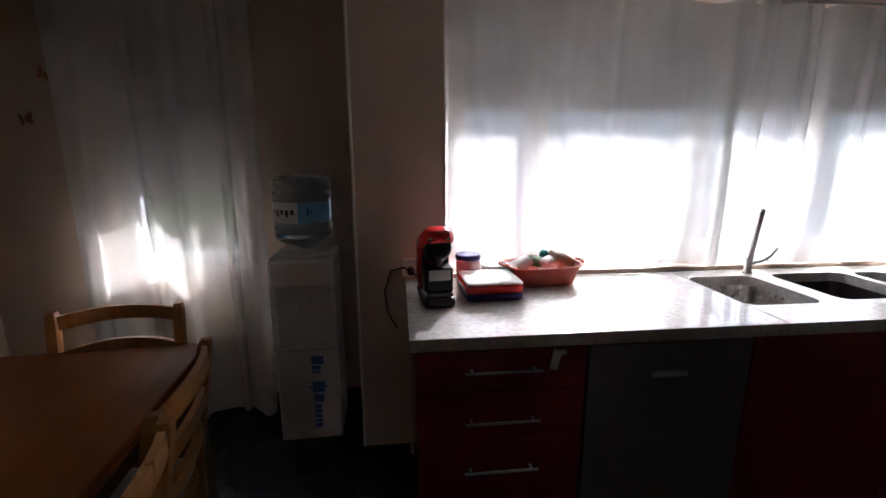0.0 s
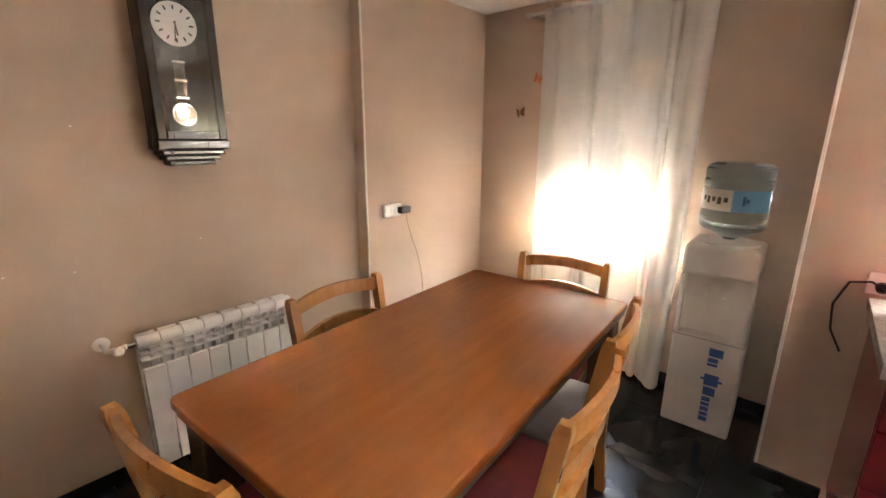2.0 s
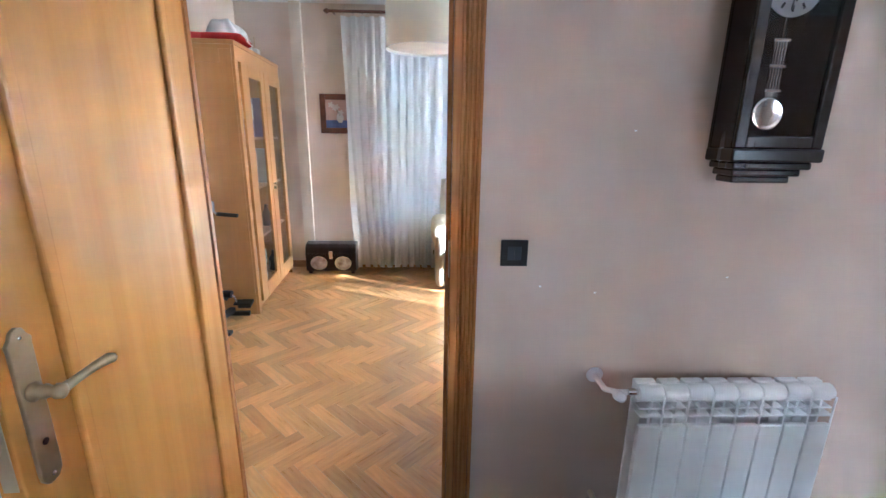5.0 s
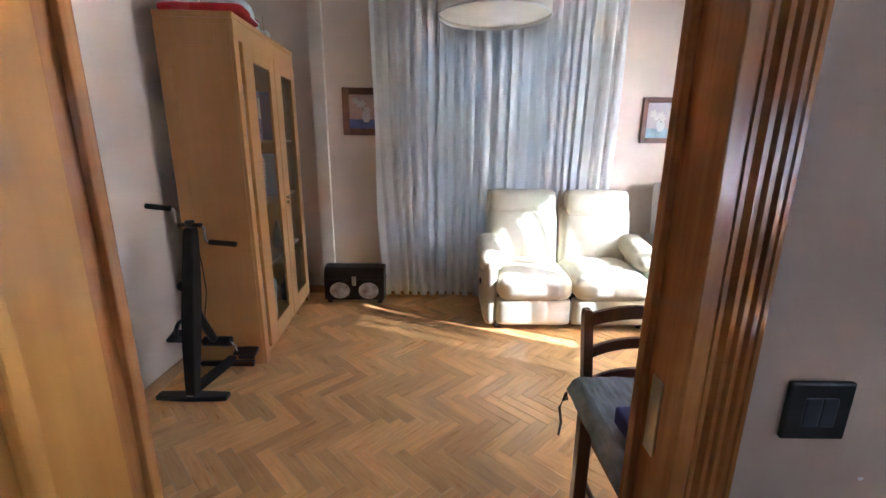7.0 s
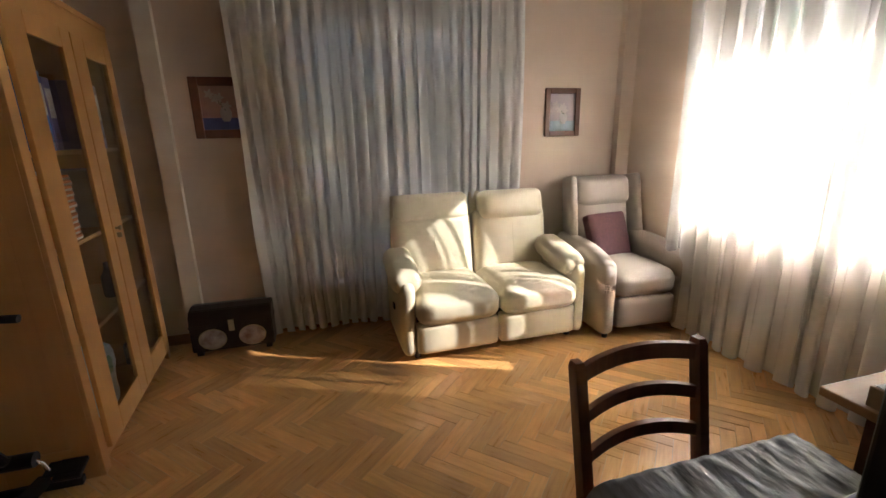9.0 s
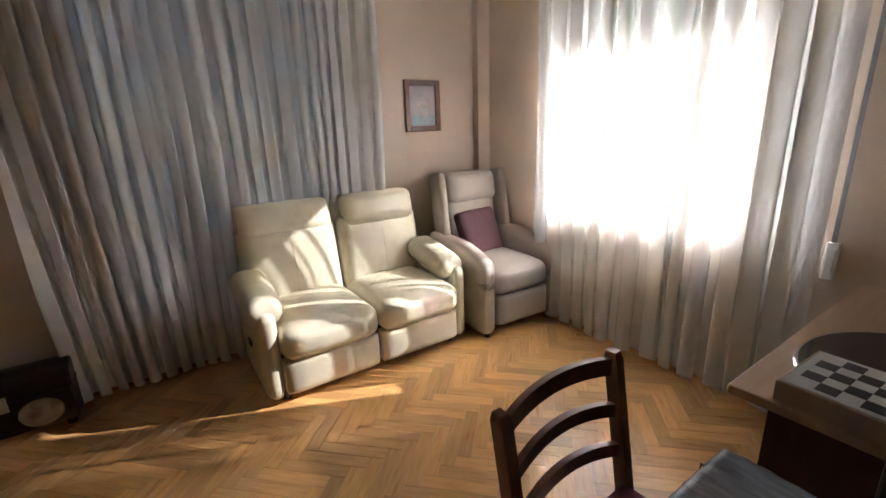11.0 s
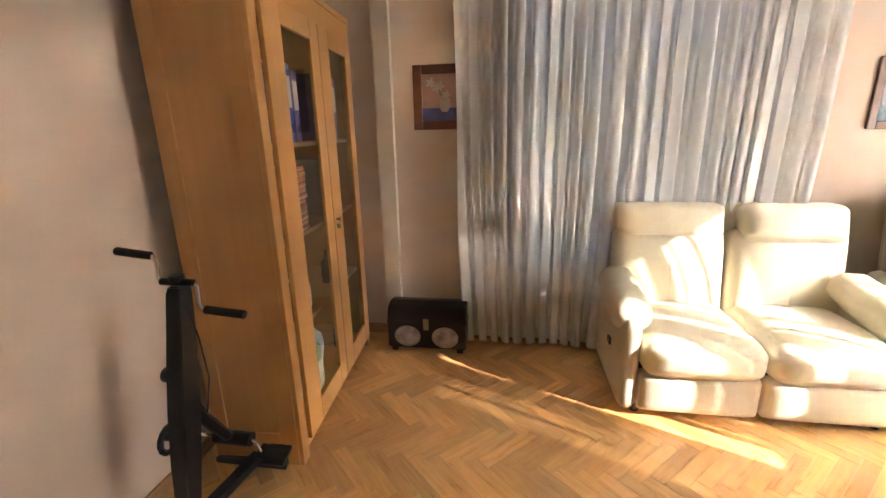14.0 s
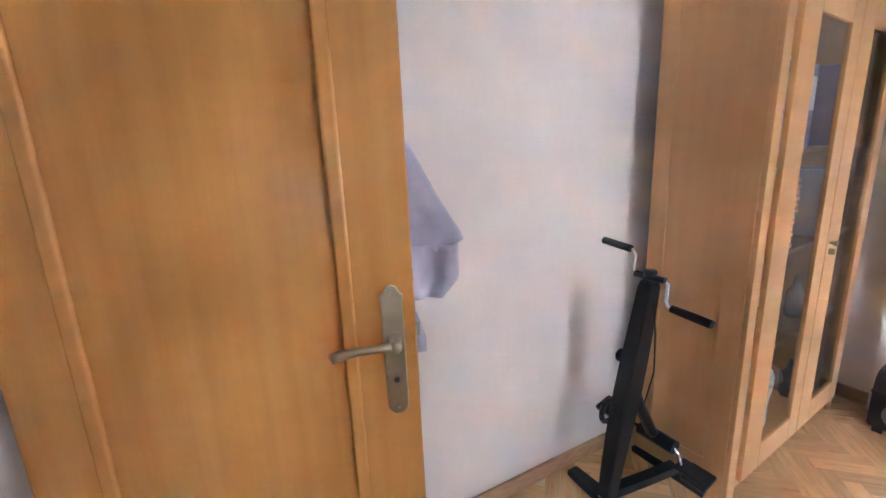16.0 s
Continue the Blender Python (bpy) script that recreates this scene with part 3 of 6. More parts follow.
part("jamb_lining", box(LE - 0.018, D0 + 0.022, DH - 0.022, KX + 0.018, D1 - 0.022, DH, 0.003), CASING, dw)
part("door_stop", box(LE, D1 - 0.034, 0, KX - 0.045, D1 - 0.022, DH - 0.022, 0.002), CASING, dw)
part("door_stop", box(LE, D0 + 0.022, 0, KX - 0.045, D0 + 0.034, DH - 0.022, 0.002), CASING, dw)
part("strike_plate", box(KX - 0.032, D1 - 0.0245, 0.98, KX - 0.004, D1 - 0.022, 1.10, 0.001), BRASS, dw, "worn brass strike plate")


def door(name, m, length, label, hand, up):
    """A hinged leaf along local x from its hinge; a raised moulding frames a plain panel on both faces."""
    d = thing(name, m, label, "door")
    d["kind"] = "structure"
    t, z0, z1 = 0.0185, 0.012, 2.02
    leaf = part("leaf", box(0, -t, z0, length, t, z1, 0.003, 2), DOORW, d)
    for s in (-1, 1):
        y = s * t
        a, b, lo, hi = 0.115, length - 0.115, 0.16, 1.90
        for x0, y0, x1, y1 in ((a, lo, a + 0.028, hi), (b - 0.028, lo, b, hi), (a + 0.028, lo, b - 0.028, lo + 0.028), (a + 0.028, hi - 0.028, b - 0.028, hi)):
            part("moulding", box(x0, min(y, y + s * 0.014), y0, x1, max(y, y + s * 0.014), y1, 0.006, 3), DOORW, leaf)
        hx = length - 0.045
        half = [(0.0, 0.138), (0.010, 0.134), (0.016, 0.122), (0.023, 0.116), (0.021, 0.106), (0.021, -0.106), (0.020, -0.122), (0.010, -0.134), (0.0, -0.136)]
        plate = prism([(hx + q, z) for q, z in half] + [(hx - q, z) for q, z in half[-2:0:-1]], 0, 0.007, bevel=0.002)
        plate = turned(plate, pose(0, y, up, 90, 0, 0) @ Matrix.Diagonal((1, 1, -s, 1)))
        bmesh.ops.recalc_face_normals(plate, faces=plate.faces[:])
        pl = part("handle_plate", plate, BRASS, d, "aged brass handle plate")
        neck = lathe([(0.015, 0.0), (0.016, 0.005), (0.010, 0.009), (0.012, 0.020), (0.008, 0.030), (0.012, 0.036), (0.012, 0.046), (0.006, 0.050)], 16)
        part("lever_neck", neck, BRASS, pl, smooth=True, m=pose(hx, y + s * 0.006, up + 0.03, -90 * s, 0, 0))
        grip = [(hx, y + s * 0.046, up + 0.03), (hx - 0.03, y + s * 0.049, up + 0.031), (hx - 0.075, y + s * 0.050, up + 0.030), (hx - 0.108, y + s * 0.051, up + 0.026), (hx - 0.118, y + s * 0.052, up + 0.022)]
        part("lever", tube(grip, [0.009, 0.007, 0.0075, 0.010, 0.008], 10), BRASS, pl, smooth=True)
        for q in (0.121, -0.121):
            part("screw", lathe([(0.0035, 0), (0.0035, 0.0015), (0.002, 0.0022)], 10), CHROME, pl, m=pose(hx, y + s * 0.007, up + q, -90 * s, 0, 0))
        part("keyhole", lathe([(0.006, 0), (0.006, 0.002)], 10), BLACK, pl, m=pose(hx, y + s * 0.006, up - 0.06, -90 * s, 0, 0))
    part("latch_plate", box(length - 0.0005, -0.011, up - 0.115, length + 0.0015, 0.011, up + 0.115, 0.0005, 1), BRASS, leaf, "brass lock face plate")
    part("latch", box(length, -0.006, up + 0.02, length + 0.011, 0.006, up + 0.045, 0.002), BRASS, leaf)
    for z in (0.25, 1.05, 1.80):
        part("hinge", tube([(-0.004, hand * (t + 0.004), z), (-0.004, hand * (t + 0.004), z + 0.08)], 0.006, 8), BRASS, d)
    return d


door("door_1", pose(-2.160, -1.256, 0, 0, 0, 3.5), 0.74, "honey veneered kitchen door standing wide open", -1, 1.005)
ux, uy = math.cos(radians(-18)), math.sin(radians(-18))
door("door_2", pose(-2.847 + ux * 0.715, -1.934 + uy * 0.715, 0, 0, 0, 162), 0.715, "honey veneered inner door half open with a jacket behind", 1, 1.06)


def thing_on_wall(name, label, category, m=None):
    return thing(name, m or Matrix(), label, category)


# light switch, socket and cable
sw = thing_on_wall("light_switch", "square black light switch on the tan wall", "switch", pose(KX, -0.298, 1.067))
part("plate", box(0, -0.0435, -0.0435, 0.009, 0.0435, 0.0435, 0.003, 3), BLACK, sw)
part("rocker", box(0.009, -0.022, -0.022, 0.012, 0.0, 0.022, 0.0015), mat("slate switch key", (0.035, 0.04, 0.05), 0.4), sw)
part("rocker", box(0.009, 0.001, -0.022, 0.012, 0.022, 0.022, 0.0015), mat("slate switch key b", (0.035, 0.04, 0.05), 0.4), sw)
so = thing_on_wall("wall_socket", "white double socket with a plug-in charger", "socket", pose(-2.10, 1.47, 0.995))
part("plate", box(0, -0.075, -0.038, 0.022, 0.06, 0.038, 0.006, 3), PLASTIC_W, so)
for y in (-0.045, 0.02):
    part("outlet", lathe([(0.021, 0), (0.021, 0.003), (0.017, 0.003), (0.016, 0.001)], 20), WHITE, so, m=pose(0.022, y, 0, 0, 90, 0))
part("adapter", box(0.022, 0.02, -0.02, 0.065, 0.10, 0.022, 0.008, 3), BLACK, so, "small black charger")
tagged(part("charger_cable", tube([(-2.06, 1.55, 0.975), (-2.075, 1.575, 0.90), (-2.085, 1.62, 0.80), (-2.08, 1.66, 0.70), (-2.078, 1.70, 0.55), (-2.078, 1.72, 0.30), (-2.06, 1.74, 0.08)], 0.0022, 6), mat("tan cable", (0.35, 0.24, 0.16), 0.5)), "thin charger cable hanging down the wall", "cable")


# small filled nail holes in the kitchen wall
for y, z in ((-0.205, 0.952), (0.42, 0.985), (-0.02, 0.93), (0.60, 1.52), (0.05, 1.45)):
    nh = thing("filler_spot", pose(KX, y, z), "tiny white filler spot on the tan wall", "wall mark", "filler spots")
    part("spot", prism([(0.004 * math.cos(k) * (1 + 0.3 * math.sin(3 * k)), 0.0028 * math.sin(k)) for k in [i * 0.6283 for i in range(10)]], 0, 0.0008), WHITE, nh, m=pose(0, 0, 0, 90, 0, 90))


# ---------------------------------------------------------------- kitchen things
def radiator(m, n=8):
    r = thing("radiator", m, "white aluminium column radiator under the wall clock", "radiator")
    w = 0.081
    for i in range(n):
        y = i * w
        bm = box(0.075, y + 0.002, 0.0, 0.092, y + w - 0.002, 0.46, 0.004)
        for v in bm.verts:
            if v.co.z > 0.44:
                v.co.z += 0.022 * (1 - ((v.co.y - y - w / 2) / (w / 2)) ** 2)
        box(0.03, y + w / 2 - 0.004, 0.02, 0.077, y + w / 2 + 0.004, 0.55, bm=bm)
        box(0.018, y + 0.002, 0.03, 0.026, y + w - 0.002, 0.585, 0.003, bm=bm)
        for k, z in enumerate((0.50, 0.525, 0.55)):
            b = box(0.045, y + 0.004, z - 0.003, 0.088 - 0.008 * k, y + w - 0.004, z + 0.003)
            join(bm, turned(b, Matrix.Translation((0, 0, 0.0))))
        box(0.085, y + w - 0.006, 0.44, 0.089, y + w - 0.001, 0.57, bm=bm)
        part("section", bm, WHITE, r)
        head = tube([(0.058, y + 0.001, 0.575), (0.058, y + w - 0.003, 0.575)], 0.026, 16)
        part("header", head, WHITE, r, smooth=False)
        part("top_fin", box(0.008, y + 0.006, 0.575, 0.034, y + w - 0.006, 0.598, 0.004), WHITE, r)
    part("pipe", tube([(0.058, -0.03, 0.575), (0.058, 0.003, 0.575)], 0.012, 12), CHROME, r)
    part("pipe", tube([(-0.09, -0.085, 0.555), (0.01, -0.085, 0.555), (0.045, -0.06, 0.566), (0.058, -0.03, 0.575)], 0.010, 10), WHITE, r)
    part("rosette", lathe([(0.032, 0), (0.030, 0.006), (0.012, 0.010)], 20), WHITE, r, m=pose(-0.083, -0.085, 0.555, 0, 90, 0))
    part("valve_knob", lathe([(0.014, 0), (0.018, 0.004), (0.018, 0.032), (0.012, 0.038)], 16), WHITE, r, m=pose(0.05, -0.06, 0.56, 0, 70, 0))
    part("lower_pipe", tube([(-0.09, -0.05, 0.03), (0.03, -0.05, 0.03), (0.055, -0.02, 0.035), (0.058, 0.004, 0.035)], 0.011, 10), BRASS, r)
    for y in (0.12, n * w - 0.12):
        part("bracket", box(-0.085, y - 0.01, 0.50, 0.02, y + 0.01, 0.53), WHITE, r)
    return r


radiator(pose(KX + 0.078, 0.095, 0.098) @ Matrix.Diagonal((1, 0.985, 0.95, 1)))


def wall_clock(m):
    c = thing("wall_clock", m, "dark wood pendulum wall clock with a white dial", "clock")
    w, d = 0.128, 0.105
    part("back_case", box(0, -w, 0.10, 0.012, w, 0.64), DKWOOD, c)
    for s in (-1, 1):
        part("side_panel", box(0.012, s * w - 0.012 * (s > 0) , 0.10, d, s * w + 0.012 * (s < 0), 0.64, 0.003), DKWOOD, c)
    f = box(d, -w, 0.10, d + 0.014, -w + 0.032, 0.64, 0.004)
    box(d, w - 0.032, 0.10, d + 0.014, w, 0.64, 0.004, bm=f)
    box(d, -w + 0.032, 0.10, d + 0.014, w - 0.032, 0.135, 0.004, bm=f)
    box(d, -w + 0.032, 0.615, d + 0.014, w - 0.032, 0.64, 0.004, bm=f)
    door_p = part("door", f, DKWOOD, c)
    pane = part("glass", box(d + 0.003, -w + 0.032, 0.135, d + 0.006, w - 0.032, 0.615), PANE, door_p)
    pane.visible_shadow = False
    part("crown", box(0, -w - 0.025, 0.64, d + 0.03, w + 0.025, 0.67, 0.008, 3, bm=box(0, -w - 0.01, 0.67, d + 0.016, w + 0.01, 0.70, 0.008, 3)), DKWOOD, c)
    part("ledge", box(0, -w - 0.005, 0.062, d + 0.020, w + 0.005, 0.10, 0.006, 3), DKWOOD, c)
    for k in range(3):
        part("step", box(0, -w + 0.012 + 0.014 * k, 0.041 - 0.021 * k, d + 0.006 - 0.018 * k, w - 0.012 - 0.014 * k, 0.0615 - 0.021 * k, 0.005, 3), DKWOOD, c)
    dial = part("dial", lathe([(0.076, 0), (0.078, 0.002), (0.078, 0.006), (0.072, 0.007)], 40), DIAL, c, "white dial", m=pose(0.06, 0, 0.525, 0, 90, 0))
    for k in range(12):
        a = k * math.pi / 6
        b = turned(box(-0.003, 0.050, 0.0072, 0.003, 0.065, 0.0085), Matrix.Rotation(a, 4, "Z"))
        part("numeral", b, INK, dial)
    part("hour_hand", turned(box(-0.003, -0.008, 0.009, 0.003, 0.040, 0.010), Matrix.Rotation(radians(-82), 4, "Z")), INK, dial)
    part("minute_hand", turned(box(-0.0022, -0.010, 0.011, 0.0022, 0.062, 0.012), Matrix.Rotation(radians(-96), 4, "Z")), INK, dial)
    rods = None
    for y in (-0.016, -0.008, 0.0, 0.008, 0.016):
        rods = tube([(0.05, y, 0.235), (0.05, y, 0.395)], 0.0014, 6, bm=rods)
    pen = part("pendulum_rods", rods, CHROME, c)
    for z in (0.393, 0.325, 0.26):
        part("crossbar", box(0.046, -0.024, z - 0.004, 0.054, 0.024, z + 0.004, 0.001), CHROME, pen)
    part("pendulum_hanger", tube([(0.05, 0, 0.393), (0.05, 0, 0.46)], 0.0015, 6), CHROME, pen)
    part("bob", lathe([(0.004, -0.008), (0.042, -0.004), (0.050, 0.0), (0.050, 0.003), (0.040, 0.0045), (0.037, 0.003), (0.003, 0.006)], 32), CHROME, pen, m=pose(0.05, 0, 0.195, 0, 90, 0), smooth=True)
    return c


wall_clock(pose(KX, 0.408, 1.305))


def chair(name, m, wood, seat_mat, label, group, seat_label=""):
    """A ladder-back chair that faces local +x: square posts leaning back, three bowed slats, upholstered seat."""
    c = thing(name, m, label, "chair", group)
    w, hb = 0.205, 0.86
    lean = lambda z: -0.20 - max(0, z - 0.44) * 0.17
    for s in (-1, 1):
        b = bmesh.new()
        rings = []
        for z in (0, 0.22, 0.44, 0.58, 0.72, hb - 0.02, hb):
            x = lean(z) + (0.02 if z == 0 else 0) * -1
            t = 0.016 if z < hb - 0.001 else 0.012
            yy = s * (w - 0.006 + 0.012 * max(0, z - 0.44))
            rings.append([b.verts.new((x + dx * (0.019 if z < hb - .001 else .014), yy + dy * t, z)) for dx, dy in ((-1, -1), (1, -1), (1, 1), (-1, 1))])
        for lo, hi in zip(rings, rings[1:]):
            for i in range(4):
                b.faces.new((lo[i], lo[(i + 1) % 4], hi[(i + 1) % 4], hi[i]))
        b.faces.new(rings[0][::-1])
        b.faces.new(rings[-1])
        part("back_post", b, wood, c)
        part("front_leg", turned(box(-0.018, -0.018, 0, 0.018, 0.018, 0.43, 0.004), pose(0.19, s * (w - 0.012), 0)), wood, c)
        part("side_rail", box(-0.19, s * (w - 0.012) - 0.010, 0.375, 0.18, s * (w - 0.012) + 0.010, 0.43, 0.003), wood, c)
        part("stretcher", tube([(-0.20, s * (w - 0.012), 0.17), (0.19, s * (w - 0.012), 0.17)], 0.010, 8), wood, c)
    part("front_rail", box(0.180, -w + 0.02, 0.375, 0.200, w - 0.02, 0.43, 0.003), wood, c)
    part("back_rail", box(-0.208, -w + 0.02, 0.375, -0.190, w - 0.02, 0.43, 0.003), wood, c)
    part("cross_stretcher", tube([(0.0, -w + 0.012, 0.17), (0.0, w - 0.012, 0.17)], 0.009, 8), wood, c)
    for z, h, rise in ((0.815, 0.052, 0.018), (0.685, 0.042, 0.030), (0.565, 0.042, 0.030)):
        b = bmesh.new()
        rings = []
        for k in range(13):
            y = -w + 0.012 + (2 * w - 0.024) * k / 12
            q = 1 - (y / w) ** 2
            x, zz = lean(z) - 0.035 * q, z + rise * q
            hh = h / 2
            rings.append([b.verts.new((x + dx * 0.009, y, zz + dz * hh)) for dx, dz in ((-1, -1), (1, -1), (1, 1), (-1, 1))])
        for lo, hi in zip(rings, rings[1:]):
            for i in range(4):
                b.faces.new((lo[i], hi[i], hi[(i + 1) % 4], lo[(i + 1) % 4]))
        b.faces.new(rings[0])
        b.faces.new(rings[-1][::-1])
        bmesh.ops.recalc_face_normals(b, faces=b.faces[:])
        part("slat", b, wood, c)
    part("seat", pad(0.0, 0, 0.448, 0.41, 0.40, 0.045, 0.02, (0, 0, 0.012), 8), seat_mat, c, seat_label, smooth=True)
    return c


tb = thing("dining_table", pose(-1.030, 0.766, 0, 0, 0, 3.8), "long cherry veneered dining table with dark legs", "table")
hx, hy = 0.385, 0.735
out = []
for sx, sy, a0 in ((1, -1, -90), (1, 1, 0), (-1, 1, 90), (-1, -1, 180)):
    for k in range(7):
        a = radians(a0 + 15 * k)
        out.append((sx * (hx - 0.03) + 0.03 * math.cos(a), sy * (hy - 0.03) + 0.03 * math.sin(a)))
part("tabletop", prism(out, 0.728, 0.757, bevel=0.006), TABLEW, tb, smooth=False)
part("edge_moulding", prism([(x * 0.982, y * 0.991) for x, y in out], 0.706, 0.728, bevel=0.006), TABLEW, tb)
for x0, y0, x1, y1 in ((-0.33, -0.68, -0.31, 0.68), (0.31, -0.68, 0.33, 0.68), (-0.31, -0.68, 0.31, -0.66), (-0.31, 0.66, 0.31, 0.68)):
    part("apron", box(x0, y0, 0.61, x1, y1, 0.706), TABLE_LEG, tb)
for sx in (-1, 1):
    for sy in (-1, 1):
        part("leg", box(sx * 0.315 - 0.045, sy * 0.665 - 0.045, 0, sx * 0.315 + 0.045, sy * 0.665 + 0.045, 0.706, 0.006), TABLE_LEG, tb)

G = "chairs round the dining table"
ch = chair("dining_chair", pose(-1.255, 0.675, 0, 0, 0, 3), CHAIRW, SEATRED, "honey beech ladder-back chair with a wine red seat by the radiator", G)
for x, y, rz in ((-1.014, 1.38, -80), (-0.847, 1.075, 188), (-0.765, 0.655, 185), (-1.072, 0.174, 99)):
    c = copy_thing(ch, pose(x, y, 0, 0, 0, rz))
    if rz == 188:
        for o in c.children:
            if o.name.startswith("seat"):
                o.data = o.data.copy()
                o.data.materials[0] = SEATGREY
                o["label"] = "worn grey seat cover"
        c["label"] = "honey beech ladder-back chair with a worn grey seat"
    elif rz == -80:
        c["label"] = "ladder-back beech chair at the table's far end, before the curtain"
    else:
        c["label"] = "honey beech ladder-back chair with a wine red seat"


def mark(parent, widths, z, height, y):
    """A maker's mark reading downwards, as plain upright bars in the colour of its letters."""
    for k, w in enumerate(widths):
        tall = height if k == 0 else height * 0.72
        part("print_bar", box(0.018, y, z - w * 0.82, 0.018 + tall, y + 0.0025, z), BLUEL, parent)
        z -= w


# water cooler with its bottle
wc = thing("water_cooler", pose(-0.468, 2.145, 0, 0, 0, 2), "white floor-standing water cooler with blue lettering", "water cooler")
w = 0.15
body = box(-w, -0.15, 0.0, w, 0.155, 0.50, 0.012, 3)
part("lower_body", body, PLASTIC_W, wc)
part("niche_back", box(-w + 0.004, -0.105, 0.50, w - 0.004, 0.155, 0.80, 0.006), PLASTIC_W, wc)
for s in (-1, 1):
    part("niche_side", box(s * w - 0.022 * (s > 0), -0.148, 0.50, s * w + 0.022 * (s < 0), -0.105, 0.80, 0.006), PLASTIC_W, wc)
part("drip_tray", box(-0.11, -0.165, 0.497, 0.11, -0.106, 0.512, 0.004), PLASTIC_W, wc)
part("upper_body", box(-w - 0.002, -0.158, 0.80, w + 0.002, 0.155, 0.945, 0.02, 4), PLASTIC_W, wc)
part("collar", lathe([(0.13, 0), (0.128, 0.012), (0.085, 0.020)], 32), PLASTIC_W, wc, m=pose(0, 0, 0.943))
part("seam", box(-w - 0.001, -0.1515, 0.488, w + 0.001, 0.15, 0.492), mat("cooler seam", (0.45, 0.45, 0.45), 0.5), wc)
for x in (-0.035, 0.035):
    tp = part("tap", tube([(x, -0.106, 0.735), (x, -0.135, 0.735), (x, -0.142, 0.705)], 0.010, 10), PLASTIC_W, wc)
    part("tap_button", lathe([(0.016, 0), (0.016, 0.010), (0.010, 0.014)], 16), ALU, tp, m=pose(x, -0.133, 0.745, 0, 0, 0))
mark(wc, (0.050, 0.028, 0.016), 0.455, 0.058, -0.1516)
part("emblem", box(0.015, -0.1518, 0.262, 0.075, -0.1495, 0.320, 0.004, 2, bm=box(0.0, -0.1515, 0.285, 0.09, -0.1497, 0.296)), BLUEL, wc, "plain blue square emblem")
mark(wc, (0.052, 0.030, 0.024, 0.030, 0.024, 0.030), 0.250, 0.050, -0.1516)

bt = thing("water_bottle", pose(-0.465, 2.145, 0.963), "large blue water bottle upside down on the cooler", "water bottle")
prof = [(0.026, -0.02), (0.026, 0.005), (0.06, 0.022), (0.115, 0.045), (0.135, 0.065), (0.137, 0.085), (0.130, 0.092), (0.137, 0.10), (0.137, 0.125), (0.130, 0.132),
        (0.134, 0.138), (0.134, 0.245), (0.130, 0.252), (0.137, 0.26), (0.137, 0.285), (0.130, 0.292), (0.137, 0.30), (0.137, 0.325), (0.128, 0.345), (0.10, 0.358), (0.04, 0.350)]
part("bottle_body", lathe(prof, 36), WATERB, bt, smooth=True)


def band(r, a0, a1, z0, z1, n=20):
    bm = bmesh.new()
    lo = [bm.verts.new((r * math.cos(a0 + (a1 - a0) * i / n), r * math.sin(a0 + (a1 - a0) * i / n), z0)) for i in range(n + 1)]
    hi = [bm.verts.new((v.co.x, v.co.y, z1)) for v in lo]
    for i in range(n):
        bm.faces.new((lo[i], lo[i + 1], hi[i + 1], hi[i]))
    return bm


lb = part("label", band(0.1372, radians(-175), radians(-72), 0.145, 0.240), LABELW, bt, "white and light blue paper label")
part("label_colour", band(0.1376, radians(-88), radians(-15), 0.145, 0.240), CYANL, lb)
for k in range(5):
    part("print_bar", band(0.1381, radians(-146 + 11 * k), radians(-139 + 11 * k), 0.185 - 0.01 * (k % 2), 0.207, 4), INK, lb)
for k, a in enumerate((-72, -66)):
    part("print_bar", band(0.1381, radians(a), radians(a + 5), 0.175 + 0.012 * k, 0.215 - 0.010 * k, 3), BLUEL, lb)

# worktop, units, appliances
wt = structure("worktop", box(0.02, 1.19, 0.838, 1.255, KN - 0.002, 0.88, 0.003), STONE, "pale speckled quartz worktop with undermounted sinks", "worktop")
cut = [(1.245, 1.36, 1.565, 1.725), (1.66, 1.38, 2.02, 1.735), (2.06, 1.40, 2.22, 1.72)]


def slab(x0, y0, x1, y1, holes):
    """The stretch of worktop round the sinks, with rounded openings cut right through."""
    bm = None
    xs = [x0] + [v for h in holes for v in (h[0], h[2])] + [x1]
    for i in range(0, len(xs), 2):
        bm = box(xs[i], y0, 0.838, xs[i + 1], y1, 0.88, bm=bm)
    for a, b, c, d in holes:
        box(a, y0, 0.838, c, b, 0.88, bm=bm)
        box(a, d, 0.838, c, y1, 0.88, bm=bm)
        r = 0.05
        for cx, cy, q in ((a, b, 0), (c, b, 1), (c, d, 2), (a, d, 3)):
            sx, sy = (1 if cx == a else -1), (1 if cy == b else -1)
            arc = [(cx + sx * (r - r * math.cos(t * math.pi / 12)), cy + sy * (r - r * math.sin(t * math.pi / 12))) for t in range(7)]
            prism([(cx, cy)] + arc, 0.8385, 0.8795, bm=bm)
    return bm


part("worktop_sink_stretch", slab(1.255, 1.19, KE, KN - 0.002, [(max(a, 1.256), b, c, d) for a, b, c, d in cut]), STONE, wt)


